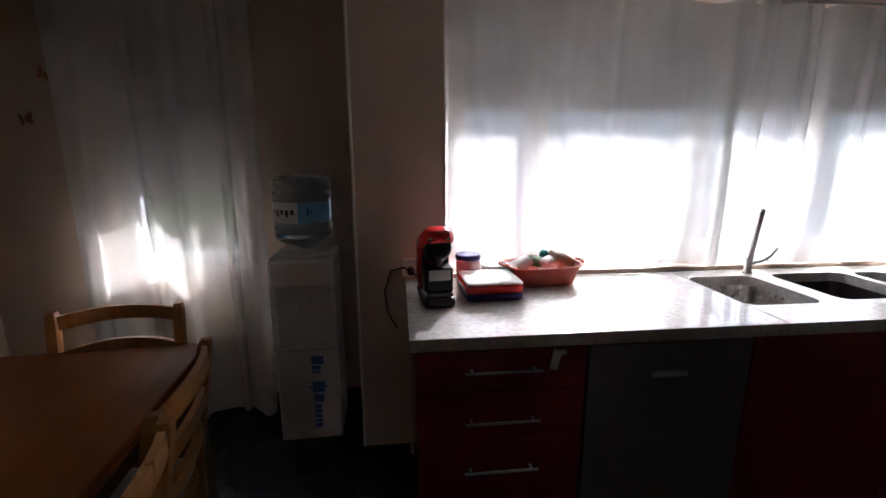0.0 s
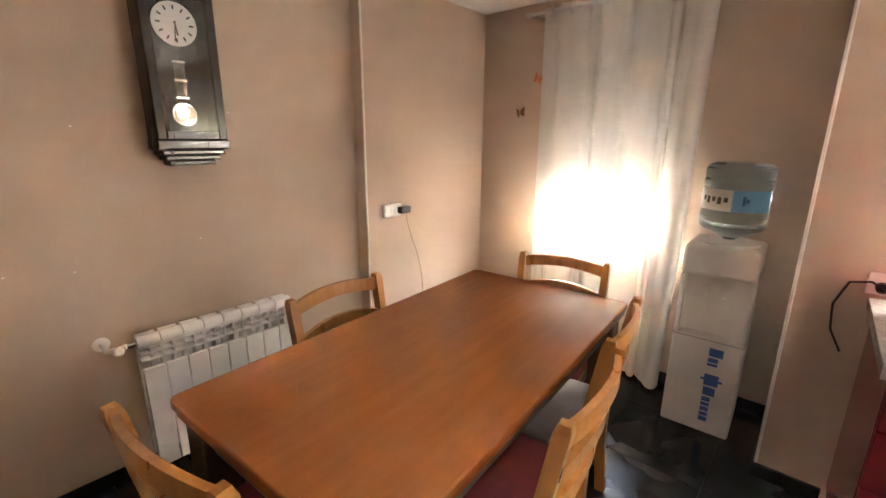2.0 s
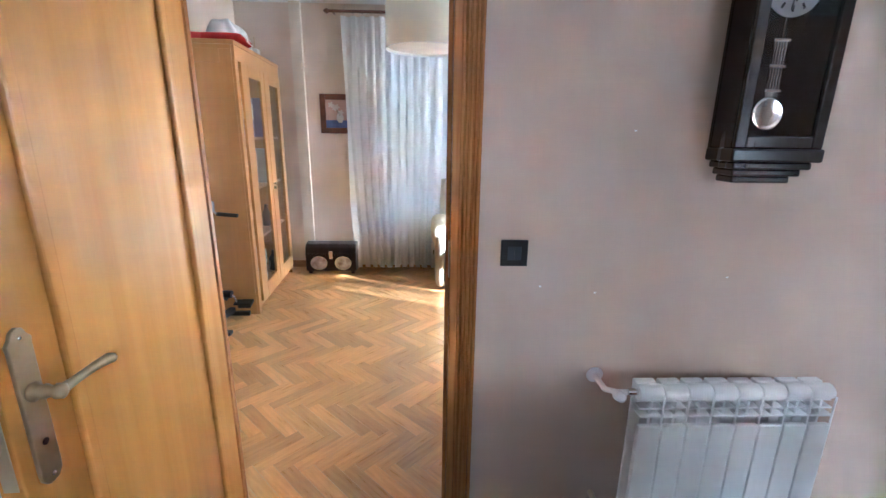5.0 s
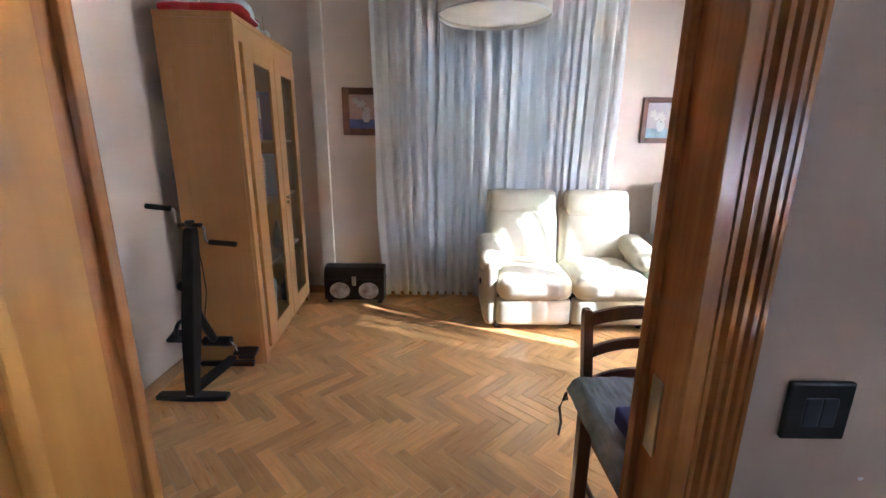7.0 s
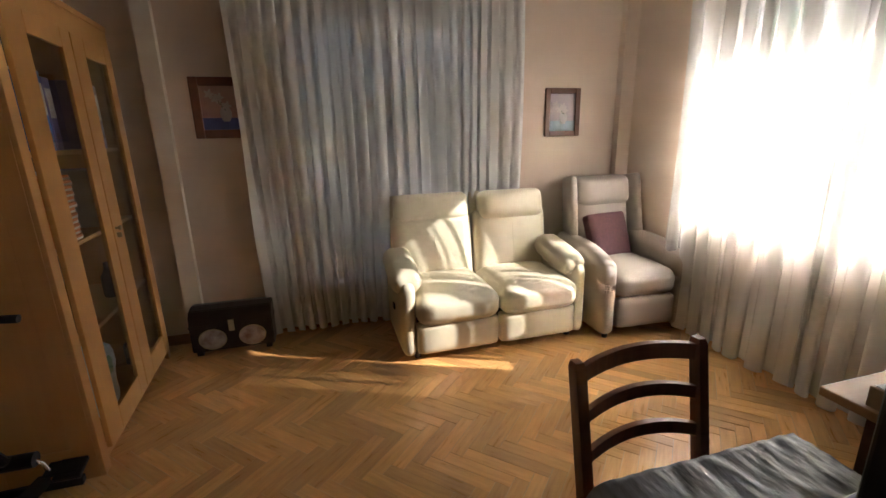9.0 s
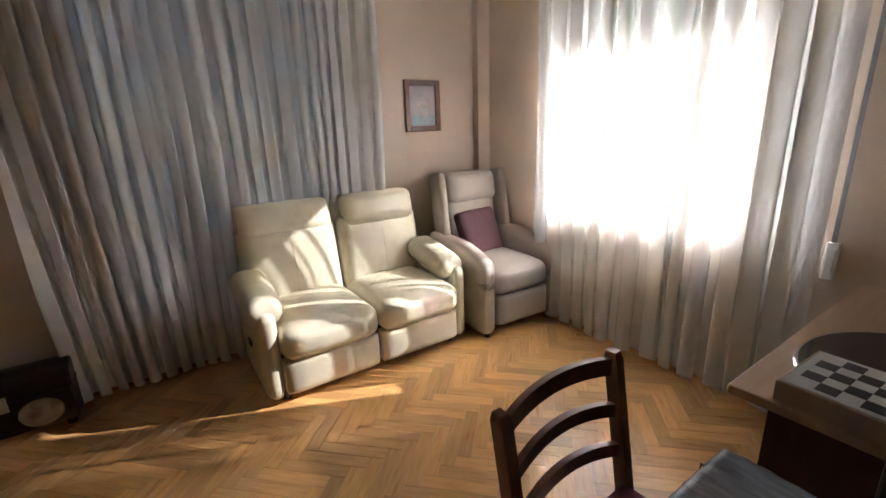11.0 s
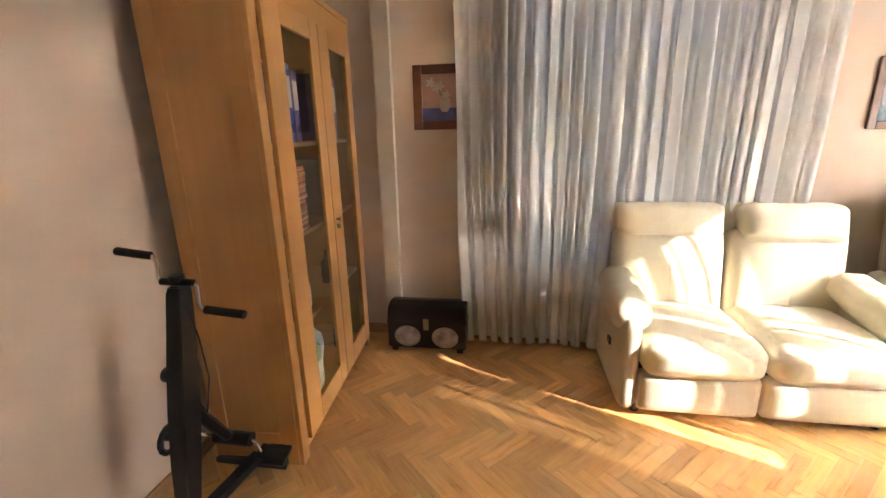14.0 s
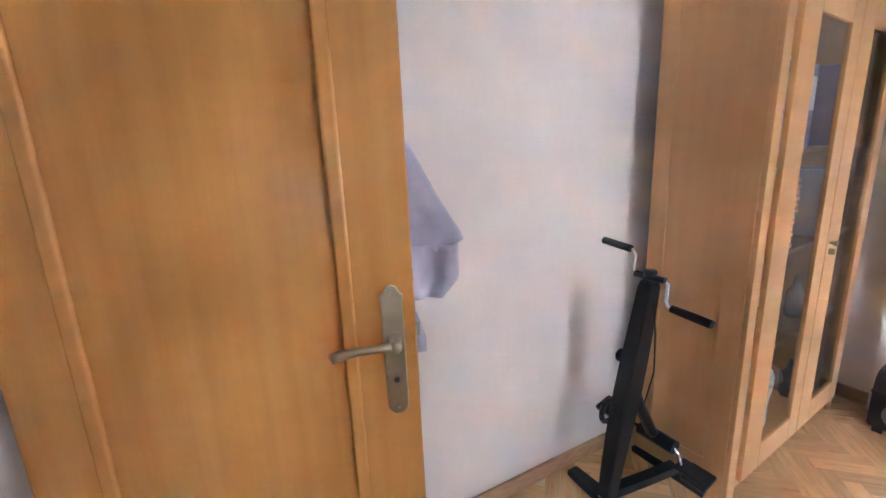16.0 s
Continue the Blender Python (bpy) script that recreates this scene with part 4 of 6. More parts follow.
def basin(name, a, b, c, d, depth, material, label):
    s = thing(name, pose(0, 0, 0), label, "sink")
    bm = bmesh.new()
    rings = []
    for z, k in ((0.874, -0.004), (0.838, -0.002), (0.838 - depth * 0.85, 0.012), (0.838 - depth, 0.045)):
        ring = []
        for cx, cy, a0 in ((c - 0.05, b + 0.05, -90), (c - 0.05, d - 0.05, 0), (a + 0.05, d - 0.05, 90), (a + 0.05, b + 0.05, 180)):
            for t in range(6):
                an = radians(a0 + 18 * t)
                ring.append(bm.verts.new((cx + (0.05 - k) * math.cos(an), cy + (0.05 - k) * math.sin(an), z)))
        rings.append(ring)
    for lo, hi in zip(rings, rings[1:]):
        for i in range(len(lo)):
            bm.faces.new((lo[i], hi[i], hi[(i + 1) % len(lo)], lo[(i + 1) % len(lo)]))
    bm.faces.new(rings[-1])
    bmesh.ops.recalc_face_normals(bm, faces=bm.faces[:])
    for f in bm.faces:
        f.normal_flip()
    bo = part("bowl", bm, material, s)
    part("drain", lathe([(0.04, 0), (0.038, 0.003), (0.02, 0.002)], 20), CHROME, bo, m=pose((a + c) / 2, (b + d) / 2, 0.839 - depth))
    part("overflow", box((a + c) / 2 - 0.02, d - 0.004, 0.80, (a + c) / 2 + 0.02, d - 0.001, 0.815, 0.001), BLACK, bo)
    return s


basin("sink", *cut[0], 0.17, STEEL, "brushed steel undermounted sink bowl")
SINK_B = mat("black sink composite", (0.022, 0.024, 0.028), 0.35, vary=0.2, scale=40)
basin("sink", *cut[1], 0.17, SINK_B, "black composite sink bowl in the worktop")
basin("small_sink", *cut[2], 0.10, SINK_B, "narrow black composite rinsing bowl")
fa = thing("faucet", pose(1.59, 1.765, 0.88, 0, 0, 18) @ Matrix.Diagonal((0.8, 0.8, 0.77, 1)), "chrome single-lever kitchen faucet", "faucet")
part("base", lathe([(0.026, 0), (0.026, 0.008), (0.020, 0.014), (0.018, 0.09), (0.020, 0.10)], 20), ALU_D, fa, smooth=True)
part("spout", tube([(0, 0, 0.06), (0.004, -0.004, 0.12), (0.012, -0.012, 0.26), (0.018, -0.018, 0.36), (0.022, -0.022, 0.385)], [0.017, 0.016, 0.014, 0.016, 0.013], 14), ALU_D, fa, smooth=True)
part("lever", tube([(0.01, -0.01, 0.06), (0.06, -0.03, 0.075), (0.11, -0.045, 0.10), (0.15, -0.055, 0.15)], [0.014, 0.011, 0.010, 0.008], 10), ALU_D, fa, smooth=True)


def unit(name, x0, x1, fronts, label, category, front_mat, handle=True):
    """A base unit with separate fronts (z0, z1) and bar handles."""
    u = thing(name, pose(x0, 1.83, 0), label, category)
    wd = x1 - x0
    bd = box(0, -0.60, 0.10, 0.016, -0.02, 0.836)
    box(wd - 0.016, -0.60, 0.10, wd, -0.02, 0.836, bm=bd)
    box(0.016, -0.60, 0.10, wd - 0.016, -0.02, 0.116, bm=bd)
    box(0.016, -0.036, 0.116, wd - 0.016, -0.02, 0.836, bm=bd)
    part("body", bd, REDK, u)
    part("plinth", box(0, -0.56, 0, wd, -0.54, 0.10), BLACK, u)
    for z0, z1, hz, hw in fronts:
        f = part("front", box(0.003, -0.621, z0, wd - 0.003, -0.602, z1, 0.003), front_mat, u)
        if hw:
            h = tube([(wd / 2 - hw, -0.645, hz), (wd / 2 + hw, -0.645, hz)], 0.0045, 10)
            hd = part("handle", h, HANDLE, f, "brushed metal bar handle")
            for s in (-1, 1):
                part("handle_post", tube([(wd / 2 + s * (hw - 0.02), -0.645, hz), (wd / 2 + s * (hw - 0.02), -0.621, hz)], 0.004, 8), ALU_D, hd)
    return u


unit("drawer_unit", 0.04, 0.585, [(0.690, 0.828, 0.762, 0.12), (0.515, 0.685, 0.588, 0.12), (0.12, 0.510, 0.410, 0.12)], "wine red kitchen drawer unit with bar handles", "drawer unit", REDK)
dwm = unit("dishwasher", 0.59, 1.155, [(0.12, 0.828, 0.72, 0)], "dark steel dishwasher front built in between red units", "dishwasher", STEELF)
part("handle", box(0.21, -0.648, 0.715, 0.33, -0.628, 0.730, 0.006, 3, bm=box(0.225, -0.63, 0.718, 0.315, -0.62, 0.728)), ALU_D, dwm, "short metal grip")
unit("sink_unit", 1.16, 1.76, [(0.12, 0.828, 0.78, 0.0)], "wine red sink base unit", "cabinet", REDK)
unit("base_unit", 1.765, 2.40, [(0.12, 0.828, 0.78, 0.12)], "wine red kitchen base unit", "cabinet", REDK)
unit("base_unit", 2.405, 3.19, [(0.12, 0.828, 0.78, 0.12)], "wine red kitchen base unit", "cabinet", REDK)
ky = thing("key", pose(0.475, 1.205, 0.79), "small white plastic child lock on the drawer", "lock")
part("tab", turned(box(-0.012, -0.018, -0.03, 0.012, 0.0, 0.035, 0.004), Matrix.Rotation(radians(12), 4, "Y")), PLASTIC_W, ky)
part("arm", turned(box(0.004, -0.016, 0.01, 0.04, -0.004, 0.026, 0.004), Matrix.Rotation(radians(-20), 4, "Y")), PLASTIC_W, ky)

# things on the worktop
cm = thing("coffee_machine", pose(0.128, 1.575, 0.88, 0, 0, 6) @ Matrix.Diagonal((0.92, 0.95, 0.86, 1)), "red and black capsule coffee machine", "coffee machine")
part("base", pad(0, -0.02, 0.022, 0.125, 0.24, 0.044, 0.02, n=8), BLACK, cm, smooth=True)
part("column", pad(0, 0.045, 0.15, 0.12, 0.125, 0.26, 0.035, (0.006, 0.01, 0.0), 9), REDP, cm, smooth=True)
part("head", turned(pad(0, 0, 0, 0.125, 0.19, 0.085, 0.038, (0.004, 0.006, 0.01), 9), pose(0, -0.01, 0.262, -24, 0, 0)), REDP, cm, smooth=True)
part("brew_unit", lathe([(0.046, -0.05), (0.052, -0.03), (0.052, 0.03), (0.044, 0.05)], 24), BLACK, cm, "glossy black brew head", m=pose(0, -0.062, 0.235, 62, 0, 0), smooth=True)
part("lever", tube([(-0.045, -0.065, 0.275), (-0.04, -0.10, 0.285), (0.04, -0.10, 0.285), (0.045, -0.065, 0.275)], 0.007, 8), CHROME, cm)
part("spout", lathe([(0.014, -0.03), (0.016, 0), (0.018, 0.02)], 14), BLACK, cm, m=pose(0, -0.085, 0.20))
part("back_panel", box(-0.055, -0.024, 0.05, 0.055, -0.018, 0.20, 0.002), BLACK, cm)
part("label_plate", box(-0.042, -0.112, 0.112, 0.042, -0.106, 0.158, 0.003), LABELW, cm, "white drip tray label")
part("cup_rest", box(-0.052, -0.125, 0.044, 0.052, -0.02, 0.062, 0.006), BLACK, cm)
part("front_block", box(-0.056, -0.108, 0.06, 0.056, -0.03, 0.165, 0.01, 3), BLACK, cm)
tagged(part("coffee_cable", tube([(0.11, 1.66, 0.93), (0.06, 1.72, 0.93), (0.015, 1.79, 0.945), (-0.04, 1.80, 0.93), (-0.07, 1.80, 0.84), (-0.06, 1.805, 0.74), (-0.02, 1.81, 0.66)], 0.004, 8), BLACK), "black power cable looping beside the worktop", "cable")
ks = thing("counter_socket", pose(0.045, KN, 0.935), "white wall socket above the worktop", "socket")
part("plate", box(-0.04, -0.012, -0.04, 0.06, 0.0, 0.04, 0.004), PLASTIC_W, ks)
part("plug", lathe([(0.018, 0), (0.018, 0.03), (0.008, 0.045)], 14), BLACK, ks, m=pose(0.0, -0.012, -0.01, 90, 0, 0))

bx = thing("lunch_box", pose(0.345, 1.60, 0.88, 0, 0, 3), "flat red plastic box on a navy one with a white lid", "box")
part("lower_tray", pad(0, 0, 0.014, 0.215, 0.20, 0.028, 0.010, n=6), BLUEP, bx, "navy blue lower tray", smooth=True)
part("upper_tray", pad(0, 0, 0.045, 0.22, 0.205, 0.036, 0.012, n=6), REDP, bx, smooth=True)
part("lid", pad(0, 0, 0.067, 0.215, 0.20, 0.010, 0.005, n=6), LABELW, bx, "white lid", smooth=True)
jr = thing("jar", pose(0.285, 1.75, 0.88), "clear storage jar with a blue lid", "jar")
part("body", lathe([(0.045, 0), (0.05, 0.006), (0.05, 0.10), (0.046, 0.112)], 28), mat("frosted pinkish plastic", (0.62, 0.42, 0.40), 0.3), jr, smooth=True)
part("lid", lathe([(0.053, 0), (0.054, 0.004), (0.054, 0.016), (0.050, 0.02)], 28), BLUEP, jr, "blue screw lid", m=pose(0, 0, 0.108))
pt = thing("food_tub", pose(0.40, 1.755, 0.88), "small whitish plastic tub", "tub")
part("body", lathe([(0.044, 0), (0.054, 0.07), (0.056, 0.074)], 28), mat("milky plastic", (0.68, 0.56, 0.53), 0.35), pt, smooth=True)
part("lid", lathe([(0.058, 0), (0.058, 0.008), (0.05, 0.011)], 28), LABELW, pt, m=pose(0, 0, 0.073))
bs = thing("basket", pose(0.60, 1.735, 0.88, 0, 0, 4), "terracotta red plastic basket full of packets", "basket")
bm = bmesh.new()
rings = []
for z, k, t in ((0.0, 0.80, 0), (0.008, 0.84, 0), (0.075, 1.0, 0), (0.083, 1.05, 0), (0.083, 1.0, 1), (0.012, 0.80, 1)):
    ring = []
    for i in range(40):
        a = 2 * math.pi * i / 40
        e = 0.45
        ring.append(bm.verts.new((0.155 * k * math.copysign(abs(math.cos(a)) ** e, math.cos(a)), 0.095 * k * math.copysign(abs(math.sin(a)) ** e, math.sin(a)), z + 0.006 * (abs(math.cos(a)) ** 4) * (z > 0.05))))
    rings.append(ring)
for lo, hi in zip(rings, rings[1:]):
    for i in range(40):
        bm.faces.new((lo[i], lo[(i + 1) % 40], hi[(i + 1) % 40], hi[i]))
bm.faces.new(rings[0][::-1])
bm.faces.new(rings[-1])
part("body", bm, REDB, bs, smooth=True)
for s in (-1, 1):
    part("handle", tube([(s * 0.150, -0.03, 0.085), (s * 0.178, -0.028, 0.088), (s * 0.185, 0, 0.089), (s * 0.178, 0.028, 0.088), (s * 0.150, 0.03, 0.085)], 0.006, 8), REDB, bs)
for i, (x, y, rz, ry, c, sz) in enumerate(((-0.09, 0, 20, -18, LABELW, (0.10, 0.06, 0.035)), (-0.02, 0.02, -30, 8, mat("green packet", (0.16, 0.26, 0.12), 0.4), (0.08, 0.06, 0.03)), (0.03, -0.01, 40, -6, LABELW, (0.09, 0.05, 0.03)), (0.09, 0.01, 12, 24, mat("kraft packet", (0.42, 0.33, 0.24), 0.6), (0.11, 0.07, 0.04)), (0.02, 0.035, 70, 0, mat("teal cap", (0.02, 0.22, 0.18), 0.35), (0.04, 0.04, 0.045)))):
    pk = thing("packet", pose(0.60 + x, 1.735 + y, 0.952 + 0.006 * i, 6, ry, rz), ("small white paper packet in the basket", "green food packet in the basket", "crumpled white sachet in the basket", "brown paper packet in the basket", "teal bottle cap in the basket")[i], "packet")
    part("wrap", pad(0, 0, 0.01, *sz, 0.012, (0, 0, 0.006), 6, wrinkle=0.004, seed=i), c, pk, smooth=True)

# butterflies on the alcove wall
for x, z, col, lab in ((-1.665, 1.79, mat("orange tin", (0.55, 0.16, 0.05), 0.4), "orange metal butterfly on the wall"), (-1.785, 1.585, mat("bronze tin", (0.20, 0.11, 0.04), 0.4, 0.6), "small brass butterfly on the wall")):
    bf = thing("butterfly_ornament", pose(x, 2.366, z, 0, 20 if z > 1.7 else -10, 0), lab, "ornament")
    for s in (-1, 1):
        wg = prism([(0, -0.008), (s * 0.022, -0.026), (s * 0.034, -0.012), (s * 0.026, 0.002), (s * 0.046, 0.022), (s * 0.034, 0.036), (s * 0.012, 0.022), (0, 0.010)][::s], -0.001, 0.001)
        part("wing", turned(wg, pose(0, -0.012, 0, 90, 0, 0) @ Matrix.Rotation(radians(22 * s), 4, "Y")), col, bf)
    part("body", tube([(0, -0.010, -0.022), (0, -0.013, 0.022)], 0.0035, 8), BRASS, bf)
    part("pin", tube([(0, 0.0, 0), (0, -0.012, 0)], 0.002, 6), BRASS, bf)


# ---------------------------------------------------------------- living room things
# glazed cabinet across the south wall
cb = thing("display_cabinet", pose(-4.163, -1.934, 0, 0, 0, 3.8), "tall beech cabinet with two glazed doors, shelves half full", "cabinet")
CW, CD, CH = 1.14, 0.405, 2.05
part("side_panel", box(-0.03, -CD, 0.0, 0.0, -0.02, CH - 0.03, 0.002), CABW, cb)
for z0, z1, y0, y1 in ((0.0, 1.99, -CD, -CD + 0.07), (0.0, 1.99, -0.10, -0.02), (0.0, 0.16, -CD + 0.07, -0.10), (1.90, 1.99, -CD + 0.07, -0.10)):
    part("side_frame", box(0.0, y0, z0, 0.008, y1, z1, 0.002), CABW, cb)
part("side_panel", box(-CW, -CD, 0.0, -CW + 0.03, -0.02, CH - 0.03, 0.002), CABW, cb)
# the cabinet's inner shade is put into the back board's dark colour
part("back_panel", box(-CW + 0.03, -CD, 0.06, -0.03, -CD + 0.012, CH - 0.03), mat("shade-dark cabinet back", (0.075, 0.040, 0.020), 0.55, vary=0.2, scale=4, stretch=(8, 8, 0.4)), cb, "back board coloured dark for the shade inside the cabinet")
part("top", box(-CW - 0.006, -CD, CH - 0.03, 0.010, 0.004, CH, 0.004), CABW, cb)
part("cornice", box(-CW, -0.02, CH - 0.13, 0.0, 0.0, CH - 0.03, 0.003), CABW, cb)
part("stile", box(-0.055, -0.02, 0.0, 0.008, 0.0, CH - 0.13, 0.003), CABW, cb)
part("stile", box(-CW, -0.02, 0.0, -CW + 0.05, 0.0, CH - 0.13, 0.003), CABW, cb)
part("bottom_rail", box(-CW + 0.05, -0.02, 0.045, -0.055, -0.004, 0.085, 0.003), CABW, cb)
part("bottom", box(-CW + 0.03, -CD + 0.012, 0.07, -0.03, -0.02, 0.092), CABW, cb)
SHELVES = (0.57, 0.985, 1.39)
for z in SHELVES:
    part("shelf", box(-CW + 0.03, -CD + 0.012, z - 0.02, -0.03, -0.045, z, 0.002), CABW, cb)
for a0, a1, g0, g1 in ((0.06, 0.594, 0.205, 0.495), (0.600, 1.088, 0.735, 1.000)):
    lo, hi, gl, gh = 0.090, CH - 0.134, 0.205, 1.83
    fr = box(-g0, -0.002, lo, -a0, 0.018, hi, 0.003)
    box(-a1, -0.002, lo, -g1, 0.018, hi, 0.003, bm=fr)
    box(-g1, -0.002, lo, -g0, 0.018, gl, 0.003, bm=fr)
    box(-g1, -0.002, gh, -g0, 0.018, hi, 0.003, bm=fr)
    dr = part("door", fr, CABW, cb, "glazed beech door")
    gp = part("pane", box(-g1, 0.004, gl, -g0, 0.008, gh), CABGLASS, dr)
    gp.visible_shadow = False
    if a0 > 0.5:
        part("knob", lathe([(0.006, 0), (0.006, 0.012), (0.013, 0.018), (0.011, 0.026)], 16), BRASS, dr, "small brass knob", m=pose(-a0 - 0.03, 0.018, 0.99, -90, 0, 0))
        part("key", box(-a0 - 0.036, 0.018, 0.94, -a0 - 0.028, 0.040, 0.965, 0.001), BRASS, dr)
CBM = pose(-4.163, -1.934, 0, 0, 0, 3.8)


def binder(a, z, color, h, label):
    b = thing("binder", CBM @ pose(-a, -0.19, z), label, "binder", "binders in the cabinet")
    part("cover", box(-0.03, -0.13, 0.0, 0.03, 0.13, h, 0.004), color, b)
    part("spine_label", box(-0.022, 0.13, h * 0.45, 0.022, 0.132, h * 0.85), LABELW, b)
    part("finger_ring", lathe([(0.012, 0), (0.012, 0.002), (0.008, 0.002), (0.008, 0)], 14, cap=False), CHROME, b, m=pose(0, 0.13, h * 0.2, -90, 0, 0))
    return b


for a, c, lab in ((0.24, BINDER_B, "blue binder with a white spine label"), (0.31, BINDER_W, "white binder on the shelf"), (0.38, BINDER_B, "dark blue binder on the shelf"), (0.45, BINDER_P, "violet grey binder on the shelf"),
                  (0.76, BINDER_P, "violet grey binder on the shelf"), (0.83, BINDER_P, "violet grey binder on the shelf"), (0.90, BINDER_W, "white binder on the shelf"), (0.97, BINDER_P, "violet grey binder on the shelf")):
    binder(a, 1.39, c, 0.31 + 0.02 * ((a * 10) % 2 > 1), lab)
for k in range(2):
    st = thing("paper_stack", CBM @ pose(-0.33, -0.175, 0.985 + 0.15 * k, 0, 0, 3 - 5 * k), "stack of orange striped boxes", "box stack", "stacked boxes")
    for i in range(6):
        bx = part("box", box(-0.11 + 0.003 * (i % 3), -0.10, i * 0.025, 0.11, 0.125 - 0.004 * (i % 2), i * 0.025 + 0.023, 0.002), PAPERO, st)
        part("pale_stripe", box(-0.105, 0.124 - 0.004 * (i % 2), i * 0.025 + 0.003, 0.108, 0.1265 - 0.004 * (i % 2), i * 0.025 + 0.012), LABELW, bx)
for a, c in ((0.77, BINDER_W), (0.85, BINDER_P), (0.93, BINDER_P)):
    binder(a, 0.985, c, 0.30, "upright folder on the shelf")
for i, (a, z, r, h, c, lab) in enumerate(((0.27, 0.57, 0.035, 0.26, mat("green bottle glass", (0.02, 0.05, 0.02), 0.1), "dark glass bottle"), (0.36, 0.57, 0.03, 0.22, mat("amber bottle", (0.10, 0.035, 0.01), 0.12), "amber glass bottle"),
                                 (0.45, 0.57, 0.04, 0.18, WHITE, "white ceramic vase"), (0.82, 0.57, 0.04, 0.2, mat("smoked jar", (0.05, 0.04, 0.04), 0.15), "smoked glass jar"), (0.93, 0.092, 0.05, 0.2, mat("dark pot", (0.06, 0.05, 0.05), 0.4), "dark stoneware pot"))):
    b = thing("bottle" if "bottle" in lab else "vessel", CBM @ pose(-a, -0.13, z), lab + " on the cabinet shelf", "bottle" if "bottle" in lab else "vessel")
    part("body", lathe([(r * 0.9, 0), (r, 0.01), (r, h * 0.6), (r * 0.45, h * 0.78), (r * 0.38, h * 0.97), (r * 0.42, h)], 20), c, b, smooth=True)
bg = thing("bag", CBM @ pose(-0.38, -0.13, 0.092), "pale blue and white plastic bag on the cabinet floor", "bag")
part("sack", pad(0, 0, 0.19, 0.20, 0.14, 0.38, 0.06, (0.01, 0.02, 0), 10, wrinkle=0.02, seed=4), mat("pale blue plastic", (0.50, 0.62, 0.68), 0.3, vary=0.2, scale=9), bg, smooth=True)
part("printed_patch", pad(0.01, 0.075, 0.26, 0.09, 0.02, 0.12, 0.01, n=6, wrinkle=0.006, seed=2), mat("green print", (0.16, 0.36, 0.22), 0.4), bg, smooth=True)
# on top of it
fl = thing("folded_blanket_bag", CBM @ pose(-0.25, -0.17, CH), "flat red and white plastic package", "package")
part("packet", turned(pad(0, 0, 0.025, 0.46, 0.42, 0.045, 0.02, (0, 0, 0.004), 12, wrinkle=0.006, seed=8), pose(0.02, -0.02, 0.006, 2, 2, 8)), mat("red printed film", (0.50, 0.03, 0.03), 0.25, vary=0.3, scale=5), fl, smooth=True)
for k in range(3):
    part("white_print", turned(box(-0.20, 0.208 - 0.004 * k, 0.016 + 0.011 * k, 0.06, 0.214 - 0.004 * k, 0.020 + 0.011 * k), pose(0.02, -0.02, 0.006, 2, 2, 8)), LABELW, fl)
cr2 = thing("crumpled_bag", CBM @ pose(-0.38, -0.16, CH + 0.05), "crumpled white plastic bag", "bag")
part("bag", pad(0, 0, 0.055, 0.30, 0.22, 0.13, 0.05, (0, 0, 0.02), 14, wrinkle=0.035, seed=15), mat("thin white plastic", (0.74, 0.75, 0.78), 0.25, vary=0.1, scale=12), cr2, smooth=True)
part("corner", pad(-0.15, 0.04, 0.015, 0.20, 0.13, 0.10, 0.03, n=12, wrinkle=0.03, seed=19), mat("thin white plastic b", (0.74, 0.75, 0.78), 0.25, vary=0.1, scale=12), cr2, smooth=True)
dp = thing("white_cup", CBM @ pose(-0.80, -0.10, CH), "white square cup holding thin sticks", "cup")
part("cup", box(-0.04, -0.04, 0, 0.04, 0.04, 0.075, 0.008, 3), WHITE, dp)
for k in range(2):
    part("stick", tube([(0.005 * k, 0.01, 0.06), (0.012 + 0.014 * k, 0.014, 0.17)], 0.002, 6), mat("bamboo%d" % k, (0.5, 0.36, 0.2), 0.6), dp)

# jacket on the back of the inner door
jk = thing("jacket", pose(-2.847, -1.934, 0, 0, 0, -18), "lilac grey jacket hanging behind the door", "jacket")


def drape(outer, inner, z_rows, depth, seed, nx=22):
    """Cloth hanging between two edge lines given by height, bellied and creased, closed at the back."""
    bm, grid = bmesh.new(), []
    for z in z_rows:
        row = []
        for i in range(nx + 1):
            u = i / nx
            x = outer(z) + (inner(z) - outer(z)) * u
            crease = 0.013 * math.sin(9 * u + 5 * z + seed) * u + 0.012 * noise.noise(Vector((u * 4 + seed, z * 7, 0.3))) + 0.005 * noise.noise(Vector((u * 11, z * 19, seed)))
            row.append((x, -0.028 - depth * math.sin(math.pi * min(1, 0.08 + u * 0.9)) - crease, z))
        grid.append([bm.verts.new(p) for p in row] + [bm.verts.new((x, min(-0.022, y + 0.035), z)) for x, y, z in reversed(row)])
    n = len(grid[0])
    for lo, hi in zip(grid, grid[1:]):
        for i in range(n):
            bm.faces.new((lo[i], lo[(i + 1) % n], hi[(i + 1) % n], hi[i]))
    bm.faces.new(grid[0][::-1])
    bm.faces.new(grid[-1])
    bmesh.ops.recalc_face_normals(bm, faces=bm.faces[:])
    return bm


def steps(z0, z1, n):
    return [z0 + (z1 - z0) * i / n for i in range(n + 1)]


